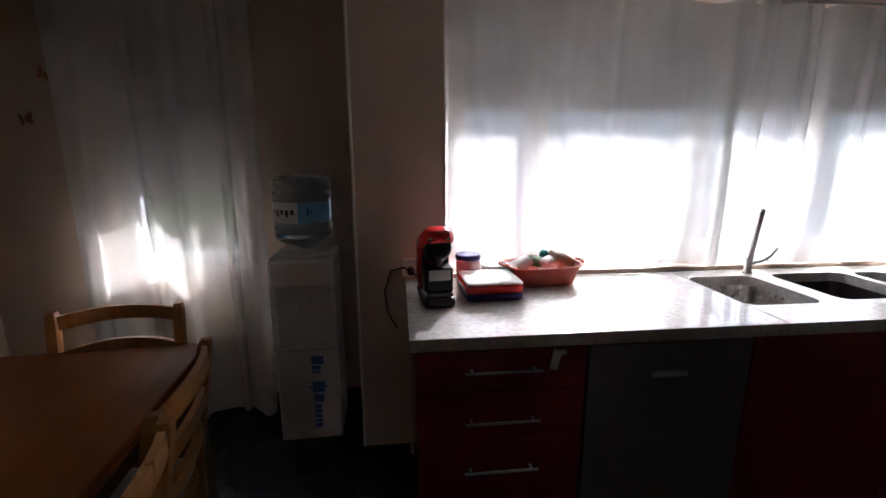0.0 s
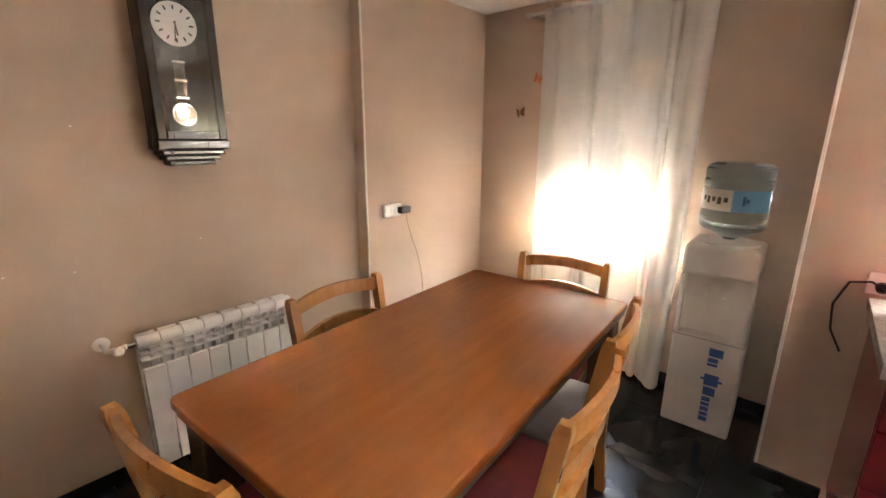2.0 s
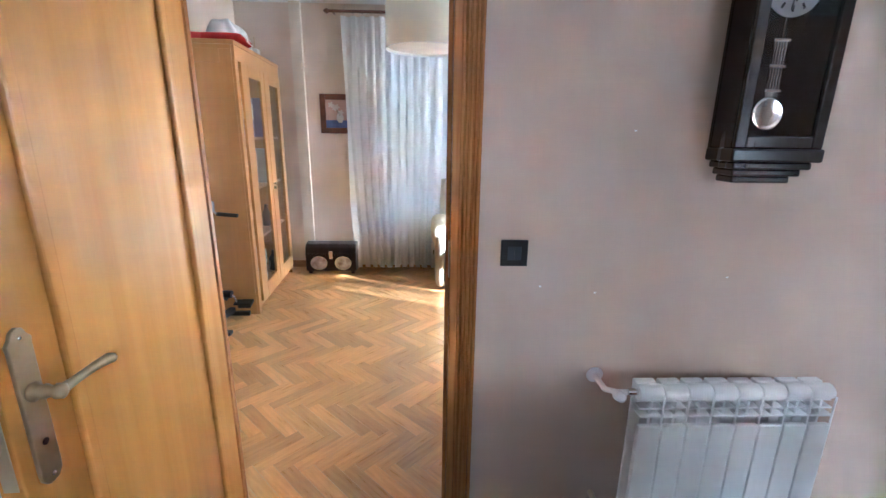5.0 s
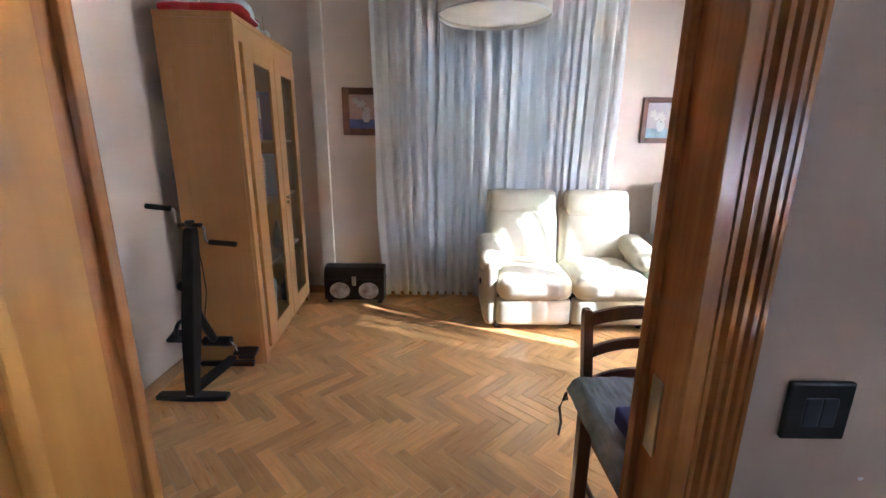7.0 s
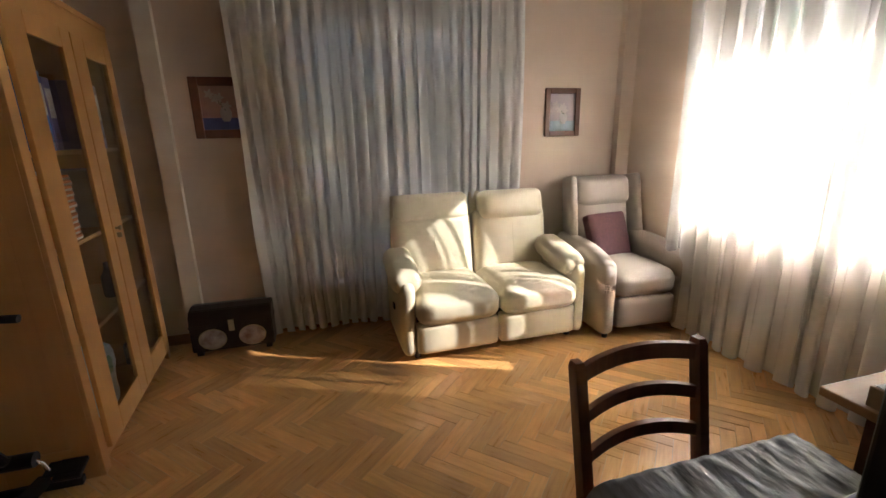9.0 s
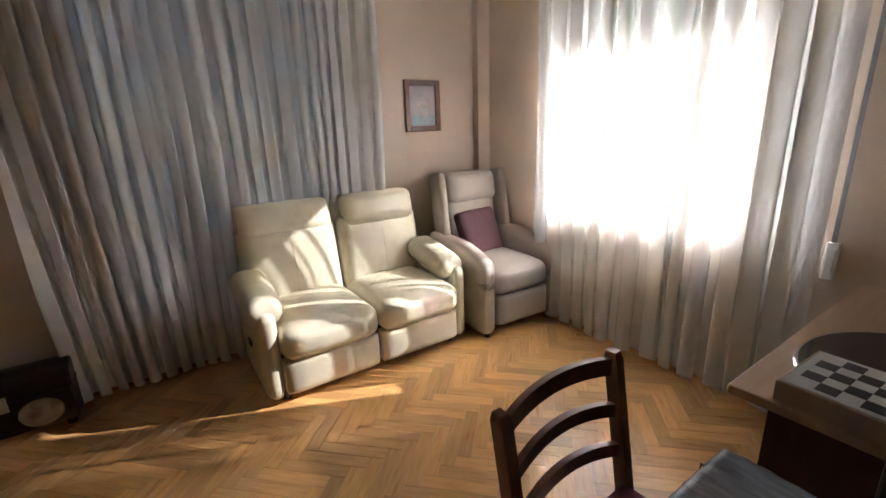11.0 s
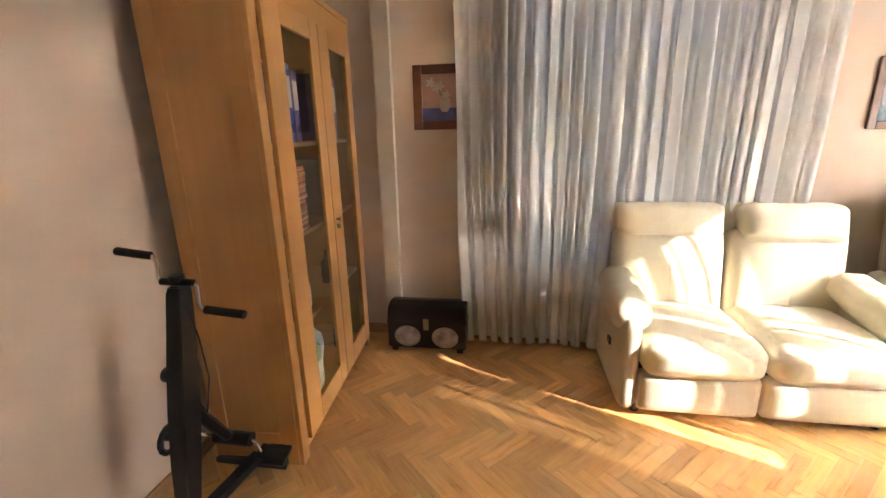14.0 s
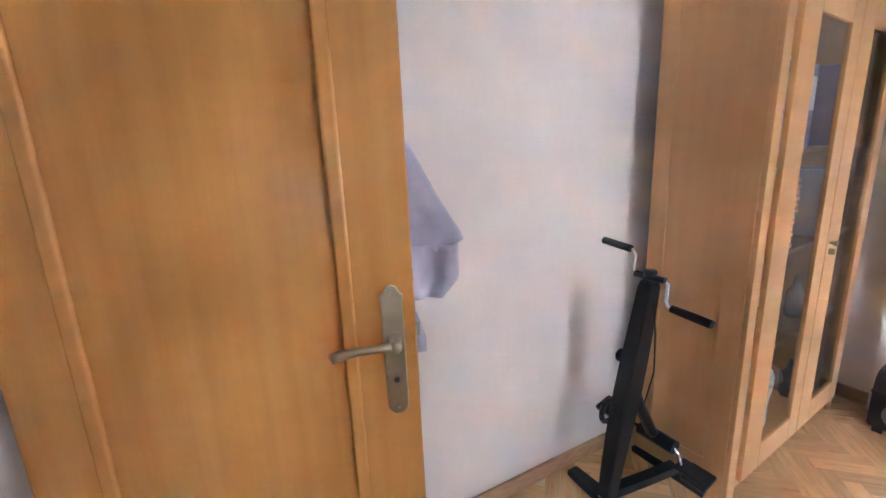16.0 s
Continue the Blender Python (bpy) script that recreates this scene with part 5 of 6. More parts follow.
sleeve = drape(lambda z: -0.112 + 0.56 * max(0.0, z - 1.275), lambda z: 0.09 + 0.30 * (z - 1.2), steps(1.265, 1.74, 22), 0.05, 1.0)
for v in sleeve.verts:
    v.co.z -= 0.42 * max(0.0, min(1.0, (1.42 - v.co.z) / 0.15)) * max(0.0, v.co.x + 0.112)
part("sleeve", sleeve, GREYLILAC, jk, smooth=True)
part("cuff", drape(lambda z: -0.100 + 0.9 * max(0.0, 1.185 - z), lambda z: 0.02 - 0.25 * (1.23 - z), steps(1.145, 1.255, 9), 0.04, 4.0, 14), GREYLILAC, jk, "turned-back cuff", smooth=True)
part("body", drape(lambda z: -0.025 + 0.05 * math.sin(9 * z) ** 2 + 0.4 * max(0.0, z - 1.2), lambda z: 0.43, steps(1.03, 1.78, 26), 0.035, 7.0, 26), GREYLILAC, jk, smooth=True)
for x, z in ((-0.068, 1.19), (-0.052, 1.172)):
    part("button", lathe([(0.007, -0.008), (0.007, 0.004), (0.003, 0.005)], 12), mat("dark button", (0.04, 0.03, 0.035), 0.3), jk, m=pose(x, -0.074, z, 90, 0, 0))
part("zip_end", box(-0.026, -0.072, 1.030, -0.008, -0.030, 1.062, 0.003), mat("dull zip", (0.22, 0.22, 0.20), 0.4, 0.8), jk)
part("hook", tube([(0.33, -0.018, 1.84), (0.33, -0.05, 1.82), (0.33, -0.06, 1.77)], 0.005, 8), BRASS, jk)

# arm and leg exerciser
ex = thing("pedal_exerciser", pose(-3.772, -2.19, 0), "black upright arm and leg exerciser with crank handles", "exercise machine")
pl = [(-0.028 - 0.006 * math.cos(math.pi * (t - 8) / 16), -0.195 + 0.39 * t / 16) for t in range(17)] + [(0.028 + 0.012 * math.cos(math.pi * (t - 8) / 16), -0.195 + 0.39 * t / 16) for t in range(16, -1, -1)]
part("front_foot", prism(pl, 0.004, 0.032, bevel=0.006), BLACKM, ex)
part("foot_cap", box(-0.012, -0.02, 0.032, 0.034, 0.02, 0.040, 0.003), CHROME, ex)
col = bmesh.new()
rings = []
for z, x, hw, hd in ((0.03, 0.0, 0.024, 0.024), (0.14, -0.008, 0.026, 0.028), (0.32, -0.027, 0.029, 0.034), (0.50, -0.050, 0.030, 0.037), (0.66, -0.070, 0.028, 0.036), (0.80, -0.087, 0.026, 0.031), (0.93, -0.10, 0.023, 0.027), (0.955, -0.10, 0.018, 0.02)):
    rings.append([col.verts.new((x + dx * hd * 1.2, dy * hw * 1.1, z)) for dx, dy in ((-1, -1), (1, -1), (1, 1), (-1, 1))])
for lo, hi in zip(rings, rings[1:]):
    for i in range(4):
        col.faces.new((lo[i], lo[(i + 1) % 4], hi[(i + 1) % 4], hi[i]))
col.faces.new(rings[0][::-1])
col.faces.new(rings[-1])
bmesh.ops.bevel(col, geom=col.edges[:], offset=0.004, segments=2, affect="EDGES")
part("column", col, BLACKM, ex)
part("crank_axle", tube([(-0.10, -0.06, 0.965), (-0.10, 0.06, 0.965)], 0.012, 12), BLACKM, ex)
part("tension_knob", lathe([(0.020, 0), (0.024, 0.006), (0.024, 0.022), (0.018, 0.026)], 16), BLACK, ex, m=pose(-0.10, 0, 0.965))
a1 = part("crank_arm", tube([(-0.10, -0.06, 0.965), (-0.105, -0.075, 0.975), (-0.112, -0.078, 1.03), (-0.118, -0.095, 1.045), (-0.120, -0.11, 1.048)], 0.008, 10), CHROME, ex, smooth=True)
part("grip", tube([(-0.120, -0.105, 1.048), (-0.122, -0.235, 1.060)], 0.014, 12), RUBBER, a1, "black rubber grip")
a2 = part("crank_arm", tube([(-0.10, 0.06, 0.965), (-0.095, 0.075, 0.955), (-0.088, 0.08, 0.895), (-0.085, 0.095, 0.880), (-0.085, 0.11, 0.878)], 0.008, 10), CHROME, ex, smooth=True)
part("grip", tube([(-0.085, 0.105, 0.878), (-0.082, 0.245, 0.868)], 0.014, 12), RUBBER, a2, "black rubber grip")
part("side_knob", lathe([(0.010, 0), (0.026, 0.010), (0.026, 0.024), (0.02, 0.03)], 18), BLACK, ex, m=pose(-0.05, -0.026, 0.645, 90, 0, 0))
part("lock_ring", tube([(-0.03 + 0.045 * math.cos(k * math.pi / 7), -0.055, 0.40 + 0.05 * math.sin(k * math.pi / 7)) for k in range(15)], 0.011, 8), BLACK, ex)
part("brace", tube([(-0.06, 0.0, 0.56), (-0.13, 0.0, 0.42), (-0.24, 0.0, 0.25), (-0.40, 0.0, 0.12)], [0.02, 0.024, 0.022, 0.018], 10), BLACKM, ex)
part("base_beam", strip([(0.0, 0.0, 0.05), (-0.20, 0.03, 0.05), (-0.36, 0.05, 0.05)], 0.045, 0.04), BLACKM, ex)
part("rear_foot", prism([(-0.40, -0.13), (-0.34, -0.15), (-0.34, 0.19), (-0.40, 0.18)], 0.003, 0.035, bevel=0.006), BLACKM, ex)
part("pedal_hub", tube([(-0.27, -0.07, 0.215), (-0.27, 0.09, 0.215)], 0.03, 16), BLACKM, ex)
for s, dx, dz in ((-1, 0.06, 0.06), (1, -0.02, -0.085)):
    ca = part("pedal_arm", tube([(-0.27, s * 0.08, 0.215), (-0.27 + dx * 0.3, s * 0.105, 0.215 + dz * 0.3), (-0.27 + dx, s * 0.115, 0.215 + dz), (-0.27 + dx, s * 0.14, 0.215 + dz)], 0.008, 10), CHROME, ex, smooth=True)
    part("pedal", turned(box(-0.045, s * 0.14 - 0.002 * s, -0.012, 0.045, s * 0.235, 0.012, 0.006) if s > 0 else box(-0.045, -0.235, -0.012, 0.045, -0.138, 0.012, 0.006), pose(-0.27 + dx, 0, 0.215 + dz, 0, 18, 0)), BLACK, ca, "black foot pedal")
part("foot_strap", turned(box(-0.05, 0.12, 0.11, 0.02, 0.24, 0.125, 0.004), pose(-0.30, -0.02, 0.02, 0, 10, 0)), BLACK, ex)
part("cable", tube([(-0.09, 0.02, 0.93), (-0.12, 0.035, 0.75), (-0.145, 0.035, 0.58), (-0.12, 0.03, 0.45)], 0.003, 6), BLACK, ex)

# the machine leans a little away from the wall
for o in ex.children_recursive:
    if o.matrix_basis == Matrix():
        for v in o.data.vertices:
            v.co.y += 0.058 * max(0.0, v.co.z - 0.03)
    else:
        o.location.y += 0.058 * max(0.0, o.location.z - 0.03)

# painted chest
tk = thing("painted_chest", pose(LX + 0.145, -1.585, 0), "small dark lacquered chest with two white oval panels", "chest")
pr = [(-0.115, 0.03), (-0.115, 0.22), (-0.105, 0.28), (-0.075, 0.315), (0.0, 0.328), (0.075, 0.315), (0.105, 0.28), (0.115, 0.22), (0.115, 0.03)]
b = bmesh.new()
lo = [b.verts.new((x, -0.26, z)) for x, z in pr]
hi = [b.verts.new((x, 0.26, z)) for x, z in pr]
b.faces.new(lo[::-1])
b.faces.new(hi)
for i in range(len(pr)):
    b.faces.new((lo[i], lo[(i + 1) % len(pr)], hi[(i + 1) % len(pr)], hi[i]))
bmesh.ops.recalc_face_normals(b, faces=b.faces[:])
bmesh.ops.bevel(b, geom=b.edges[:], offset=0.006, segments=2, affect="EDGES")
part("body", b, TRUNKD, tk)
part("lid_edge", box(-0.119, -0.264, 0.205, 0.119, 0.264, 0.222, 0.004), TRUNKD, tk)
for y in (-0.125, 0.125):
    ov = prism([(0.082 * math.cos(k * math.pi / 14), 0.068 * math.sin(k * math.pi / 14)) for k in range(28)], 0, 0.006, bevel=0.002)
    po = part("oval_panel", turned(ov, pose(0.115, y, 0.118, 90, 0, 90)), mat("cracked white enamel", (0.62, 0.56, 0.50), 0.35, vary=0.5, scale=16, color2=(0.26, 0.15, 0.11), detail=7), tk, "white enamelled oval")
    part("oval_rim", tube([(0.119, y + 0.084 * math.cos(k * math.pi / 14), 0.118 + 0.070 * math.sin(k * math.pi / 14)) for k in range(29)], 0.004, 6), BRASS, po)
part("clasp", box(0.113, -0.018, 0.165, 0.124, 0.018, 0.245, 0.004), BRASS, tk, "dark brass clasp")
for y in (-0.22, 0.22):
    for x in (-0.085, 0.085):
        part("foot", box(x - 0.02, y - 0.02, 0, x + 0.02, y + 0.02, 0.03, 0.004), TRUNKD, tk)


def picture(y0, y1, z0, z1, border, seed, blooms, ground, label):
    """A framed flower still life: mat, painted field and a few raised strokes."""
    p = thing("framed_picture", pose(LX, (y0 + y1) / 2, (z0 + z1) / 2), label, "picture")
    w, h, t = (y1 - y0) / 2, (z1 - z0) / 2, border
    fr = box(0, -w, -h, 0.022, -w + t, h, 0.005)
    box(0, w - t, -h, 0.022, w, h, 0.005, bm=fr)
    box(0, -w + t, -h, 0.022, w - t, -h + t, 0.005, bm=fr)
    box(0, -w + t, h - t, 0.022, w - t, h, 0.005, bm=fr)
    part("frame", fr, GOLDW, p)
    iw, ih = w - t, h - t
    cv = part("canvas", box(0.002, -iw, -ih, 0.008, iw, ih), mat("painted ground %d" % seed, ground[0], 0.6, vary=0.2, scale=9, color2=ground[1]), p, "flower still life in a vase")
    part("painted_table", box(0.008, -iw, -ih, 0.009, iw, -ih * 0.45), mat("painted table %d" % seed, ground[2], 0.6, vary=0.25, scale=14), cv)
    part("painted_vase", turned(lathe([(0.018, 0), (0.034, 0.03), (0.036, 0.06), (0.016, 0.10), (0.020, 0.115)], 16), pose(0.009, 0.01, -ih * 0.62) @ Matrix.Diagonal((0.03, 1, 1, 1))), mat("painted vase %d" % seed, (0.62, 0.60, 0.58), 0.5), cv)
    rnd = random.Random(seed)
    for k in range(blooms):
        y, z = rnd.uniform(-0.6, 0.6) * iw, rnd.uniform(0.05, 0.75) * ih
        part("painted_stem", tube([(0.0095, 0.01, -ih * 0.12), (0.0095, (y + 0.01) / 2, z * 0.5), (0.0095, y, z)], 0.0016, 5), mat("stem%d%d" % (seed, k), (0.16, 0.2, 0.1), 0.6), cv)
        pet = prism([(0.024 * (1 + 0.35 * math.cos(5 * a * math.pi / 15)) * math.cos(a * math.pi / 15), 0.024 * (1 + 0.35 * math.cos(5 * a * math.pi / 15)) * math.sin(a * math.pi / 15)) for a in range(30)], 0, 0.001)
        part("painted_bloom", turned(pet, pose(0.0105, y, z, 90, 0, 90)), mat("bloom%d%d" % (seed, k), (0.66, 0.60, 0.56), 0.6), cv)
    return p


picture(-1.668, -1.295, 1.43, 1.812, 0.055, 3, 4, ((0.60, 0.40, 0.33), (0.48, 0.30, 0.28), (0.12, 0.15, 0.38)), "brown framed flower painting beside the pleated curtain")
picture(0.85, 1.16, 1.385, 1.755, 0.042, 7, 5, ((0.56, 0.47, 0.46), (0.46, 0.40, 0.44), (0.34, 0.42, 0.48)), "small framed flower picture above the armchair")

# two-seat sofa, facing local +x
sf = thing("sofa", pose(-5.0, 0.155, 0), "cream leather two-seat recliner sofa striped by sunlight", "sofa")
FX = 0.33
for k, y in ((0, -0.285), (1, 0.285)):
    part("footrest_front", pad(FX - 0.045, y, 0.155, 0.09, 0.555, 0.215, 0.03, (0.012, 0, 0), 8), CREAM, sf, smooth=True)
    part("seat_cushion", pad(0.06, y, 0.345, 0.62, 0.56, 0.185, 0.075, (0.015, 0, 0.035), 12, wrinkle=0.004, seed=k), CREAM, sf, smooth=True)
    bk = turned(pad(0, 0, 0, 0.15, 0.60, 0.52, 0.06, (0.03, 0, 0), 12, wrinkle=0.004, seed=3 + k), pose(-0.262, y * 1.08, 0.60, 0, -9, 0))
    bc = part("back_cushion", bk, CREAM, sf, smooth=True)
    part("centre_seam", turned(tube([(0.0985, 0, -0.19), (0.108, 0, 0.0), (0.1, 0, 0.14)], 0.0025, 6), pose(-0.262, y * 1.08, 0.60, 0, -9, 0)), CREAM, bc)
    hd = turned(pad(0, 0, 0, 0.14 if k == 0 else 0.17, 0.56 - 0.05 * k, 0.215, 0.055, (0.02, 0, 0.0), 10, wrinkle=0.004, seed=7 + k), pose(-0.300 + 0.03 * k, y * 1.08 + 0.005, 0.895, 0, -12, 0))
    part("headrest", hd, CREAM, sf, smooth=True)
    part("back_shell", turned(pad(0, 0, 0, 0.07, 0.60, 0.74, 0.03, n=8), pose(-0.345, y * 1.08, 0.625, 0, -7, 0)), CREAM, sf, smooth=True)
for s in (-1, 1):
    y = s * 0.605
    arm = pad(-0.01, y, 0.30, 0.64, 0.095, 0.54, 0.05, (0.0, 0.008, 0.0), 10)
    for v in arm.verts:
        if v.co.z > 0.45 and v.co.x > 0.1:
            v.co.z -= 0.5 * (v.co.x - 0.1) ** 1.6
    am = part("arm", arm, CREAM, sf, smooth=True)
    pil = turned(pad(0, 0, 0, 0.48, 0.205, 0.155, 0.075, (0.0, 0.0, 0.012), 12, wrinkle=0.006, seed=11 + s), pose(0.04, y - (0.03 if s > 0 else -0.005), 0.55, 0, 10, 0))
    part("arm_pillow", pil, CREAM, am, smooth=True)
    part("lever", box(0.10, y + s * 0.066, 0.32, 0.15, y + s * 0.072, 0.35, 0.002), BLACK, am) if s < 0 else None
for x in (-0.24, 0.24):
    for y in (-0.55, 0.55):
        part("foot", lathe([(0.022, 0), (0.025, 0.05)], 12), BLACK, sf, m=pose(x, y, 0))
part("underframe", box(-0.30, -0.62, 0.05, 0.26, 0.62, 0.08), BLACK, sf)

# recliner armchair
rc = thing("armchair", pose(-4.93, 1.232, 0, 0, 0, -2) @ Matrix.Diagonal((1.03, 1.06, 1.03, 1)), "taupe leatherette wing recliner armchair", "armchair")
part("footrest_front", pad(0.315, 0, 0.175, 0.08, 0.43, 0.21, 0.025, (0.010, 0, 0), 8), TAUPE, rc, smooth=True)
part("seat_cushion", pad(0.06, 0, 0.37, 0.60, 0.44, 0.17, 0.06, (0.012, 0, 0.03), 11, wrinkle=0.003, seed=31), TAUPE, rc, smooth=True)
part("backrest", turned(pad(0, 0, 0, 0.14, 0.43, 0.60, 0.05, (0.03, 0, 0), 11, wrinkle=0.003, seed=33), pose(-0.27, 0, 0.66, 0, -10, 0)), TAUPE, rc, smooth=True)
part("headrest", turned(pad(0, 0, 0, 0.15, 0.42, 0.23, 0.06, (0.02, 0, 0), 10, wrinkle=0.003, seed=35), pose(-0.275, 0, 0.93, 0, -12, 0)), TAUPE, rc, smooth=True)
part("back_shell", turned(pad(0, 0, 0, 0.08, 0.52, 0.88, 0.04, n=8), pose(-0.345, 0, 0.60, 0, -8, 0)), TAUPE, rc, smooth=True)
for s in (-1, 1):
    arm = pad(0.0, s * 0.277, 0.325, 0.70, 0.11, 0.60, 0.05, (0, 0.006, 0), 12)
    for v in arm.verts:
        if v.co.z > 0.4 and v.co.x > -0.05:
            v.co.z -= 0.62 * max(0, v.co.x + 0.05) ** 2
    part("arm", arm, TAUPE, rc, smooth=True)
    part("wing", turned(pad(0, 0, 0, 0.20, 0.055, 0.50, 0.027, n=8), pose(-0.265, s * 0.258, 0.80, 0, -10, s * 8)), TAUPE, rc, smooth=True)
    for x in (-0.28, 0.30):
        part("foot", lathe([(0.018, 0), (0.024, 0.04)], 12), BLACK, rc, m=pose(x, s * 0.27, 0))
cu = thing("cushion", pose(-4.975, 1.235, 0.46, 0, -22, 6), "plum square cushion leaning on the armchair", "cushion")
part("cover", turned(pad(0, 0, 0, 0.10, 0.36, 0.36, 0.03, (0.03, 0, 0), 12, wrinkle=0.006, seed=41), pose(-0.03, 0, 0.185)), PLUM, cu, smooth=True)

# pendant lamp
pl = thing("pendant_lamp", pose(-3.80, -0.590, 0), "cream fabric drum pendant lamp, switched off", "lamp")
bm = lathe([(0.252, 1.945), (0.252, 2.20)], 48, cap=False)
part("shade", bm, SHADE, pl, "cream fabric drum shade", smooth=True)
for z in (1.945, 2.20):
    part("shade_ring", tube([(0.252 * math.cos(k * math.pi / 24), 0.252 * math.sin(k * math.pi / 24), z) for k in range(49)], 0.003, 6), WHITE, pl)
part("diffuser", lathe([(0.249, 0), (0.249, 0.004)], 48), mat("opal diffuser", (0.80, 0.77, 0.70), 0.5), pl, "opal diffuser disc", m=pose(0, 0, 1.960))
part("cord", tube([(0, 0, 2.19), (0, 0, LH - 0.03)], 0.003, 6), WHITE, pl)
part("ceiling_rose", lathe([(0.05, -0.03), (0.055, -0.005), (0.055, 0)], 24), WHITE, pl, m=pose(0, 0, LH))
part("spider", tube([(-0.25, 0, 2.19), (0.25, 0, 2.19)], 0.003, 6), WHITE, pl)

# dark chair and small covered table
chair("dark_chair", pose(-2.868, -0.065, 0, 0, 0, 2) @ Matrix.Diagonal((1, 1.02, 0.955, 1)), CHAIRD, SEATRED, "dark walnut ladder-back chair at the covered table", "", "")
ct = thing("side_table", pose(-2.59, -0.13, 0), "small dark table by the doorway wall", "table")
part("tabletop", box(-0.262, -0.262, 0.675, 0.262, 0.262, 0.70, 0.004), CHAIRD, ct)
for sx in (-1, 1):
    for sy in (-1, 1):
        part("leg", box(sx * 0.235 - 0.02, sy * 0.235 - 0.02, 0, sx * 0.235 + 0.02, sy * 0.235 + 0.02, 0.675, 0.003), CHAIRD, ct)
for s in (-1, 1):
    part("apron", box(-0.215, s * 0.235 - 0.01, 0.58, 0.215, s * 0.235 + 0.01, 0.675), CHAIRD, ct)
    part("apron", box(s * 0.235 - 0.01, -0.215, 0.58, s * 0.235 + 0.01, 0.215, 0.675), CHAIRD, ct)
tc = thing("table_cover", pose(-2.59, -0.13, 0.70), "crinkled shiny grey table cover tied at its corners", "table cover")
bm = bmesh.new()
N = 48
grid = []
for j in range(N + 1):
    row = []
    for i in range(N + 1):
        x, y = -0.285 + 0.57 * i / N, -0.285 + 0.57 * j / N
        over = max(0, abs(x) - 0.268, abs(y) - 0.268)
        z = 0.012 - over * 3.4 + 0.0045 * noise.noise(Vector((x * 14, y * 42, 0.3))) + 0.0035 * noise.noise(Vector((x * 40 + y * 25, y * 18, 2)))
        row.append(bm.verts.new((x, y, max(z, -0.06))))
    grid.append(row)
for j in range(N):
    for i in range(N):
        bm.faces.new((grid[j][i], grid[j][i + 1], grid[j + 1][i + 1], grid[j + 1][i]))
part("cloth", bm, SATIN, tc, smooth=True)
for sx, sy in ((-1, -1), (-1, 1)):
    tie = part("tie", tube([(sx * 0.285, sy * 0.285, -0.06), (sx * 0.293, sy * 0.288, -0.085), (sx * 0.297, sy * 0.298, -0.12), (sx * 0.288, sy * 0.292, -0.17), (sx * 0.292, sy * 0.296, -0.22)], 0.004, 6), mat("brown tie%d" % sy, (0.10, 0.05, 0.04), 0.7), tc)
    part("bow", tube([(sx * 0.293, sy * 0.288, -0.085), (sx * 0.31, sy * 0.275, -0.075), (sx * 0.312, sy * 0.27, -0.10), (sx * 0.293, sy * 0.288, -0.09)], 0.004, 6), mat("brown bow%d" % sy, (0.10, 0.05, 0.04), 0.7), tie)
nb = thing("navy_case", pose(-2.50, -0.16, 0.717, 0, 0, 4), "navy blue case with steel eyelets on the covered table", "case")
part("case_body", box(-0.14, -0.20, 0, 0.14, 0.20, 0.05, 0.008, 3), BLUEP, nb)
for k in range(4):
    part("eyelet", lathe([(0.010, 0), (0.010, 0.002), (0.006, 0.003), (0.006, 0)], 16, cap=False), CHROME, nb, m=pose(-0.11, -0.15 + 0.10 * k, 0.05))

# desk with things
dk = thing("desk", pose(0, 0, 0), "light wood desk with dark side panels", "desk")
part("desktop", box(-2.945, 0.345, 0.713, LE - 0.016, 1.50, 0.74, 0.004), mat("light beech desktop", (0.52, 0.34, 0.20), 0.35, vary=0.12, scale=5, stretch=(8, 0.8, 8), color2=(0.44, 0.27, 0.15)), dk)
for y in (0.42, 1.44):
    part("side_panel", box(-2.87, y, 0.0, LE - 0.03, y + 0.022, 0.713), TABLE_LEG, dk)
part("back_panel", box(-2.40, 0.442, 0.25, -2.38, 1.44, 0.713), TABLE_LEG, dk)
part("front_rail", box(-2.87, 0.442, 0.62, -2.85, 1.44, 0.713), TABLE_LEG, dk)
cs = thing("chess_box", pose(-2.655, 0.475, 0.74, 0, 0, -3), "wooden chess box with a black and white board on top", "chess box")
part("box_body", box(-0.19, -0.125, 0.0, 0.19, 0.125, 0.055, 0.003), mat("chess box wood", (0.46, 0.31, 0.19), 0.4, vary=0.15, scale=8), cs)
part("board", box(-0.182, -0.117, 0.055, 0.182, 0.117, 0.057), LABELW, cs)
sq = 0.041
for i in range(8):
    for j in range(5):
        if (i + j) % 2:
            part("square", box(-0.164 + sq * i, -0.1025 + sq * j, 0.057, -0.164 + sq * (i + 1), -0.1025 + sq * (j + 1), 0.0578), INK, cs)
tv = thing("television", pose(-2.60, 0.62, 0.74), "black flat television on an oval glass stand", "television")
ov = lambda k: [(k * 0.24 * math.cos(a * math.pi / 24), k * 0.30 * math.sin(a * math.pi / 24)) for a in range(48)]
part("stand_base", prism(ov(0.985), 0.0, 0.012), mat("black glass", (0.006, 0.006, 0.007), 0.06), tv, m=pose(-0.06, 0.1, 0))
part("stand_rim", tube([(-0.06 + 0.24 * math.cos(k * math.pi / 24), 0.1 + 0.30 * math.sin(k * math.pi / 24), 0.007) for k in range(49)], 0.006, 6), CHROME, tv, "bright metal rim")
part("neck", box(0.0, 0.03, 0.012, 0.04, 0.17, 0.10, 0.006), BLACK, tv)
part("cabinet", box(0.0, -0.73, 0.065, 0.045, 0.72, 0.80, 0.010, 3), BLACK, tv)
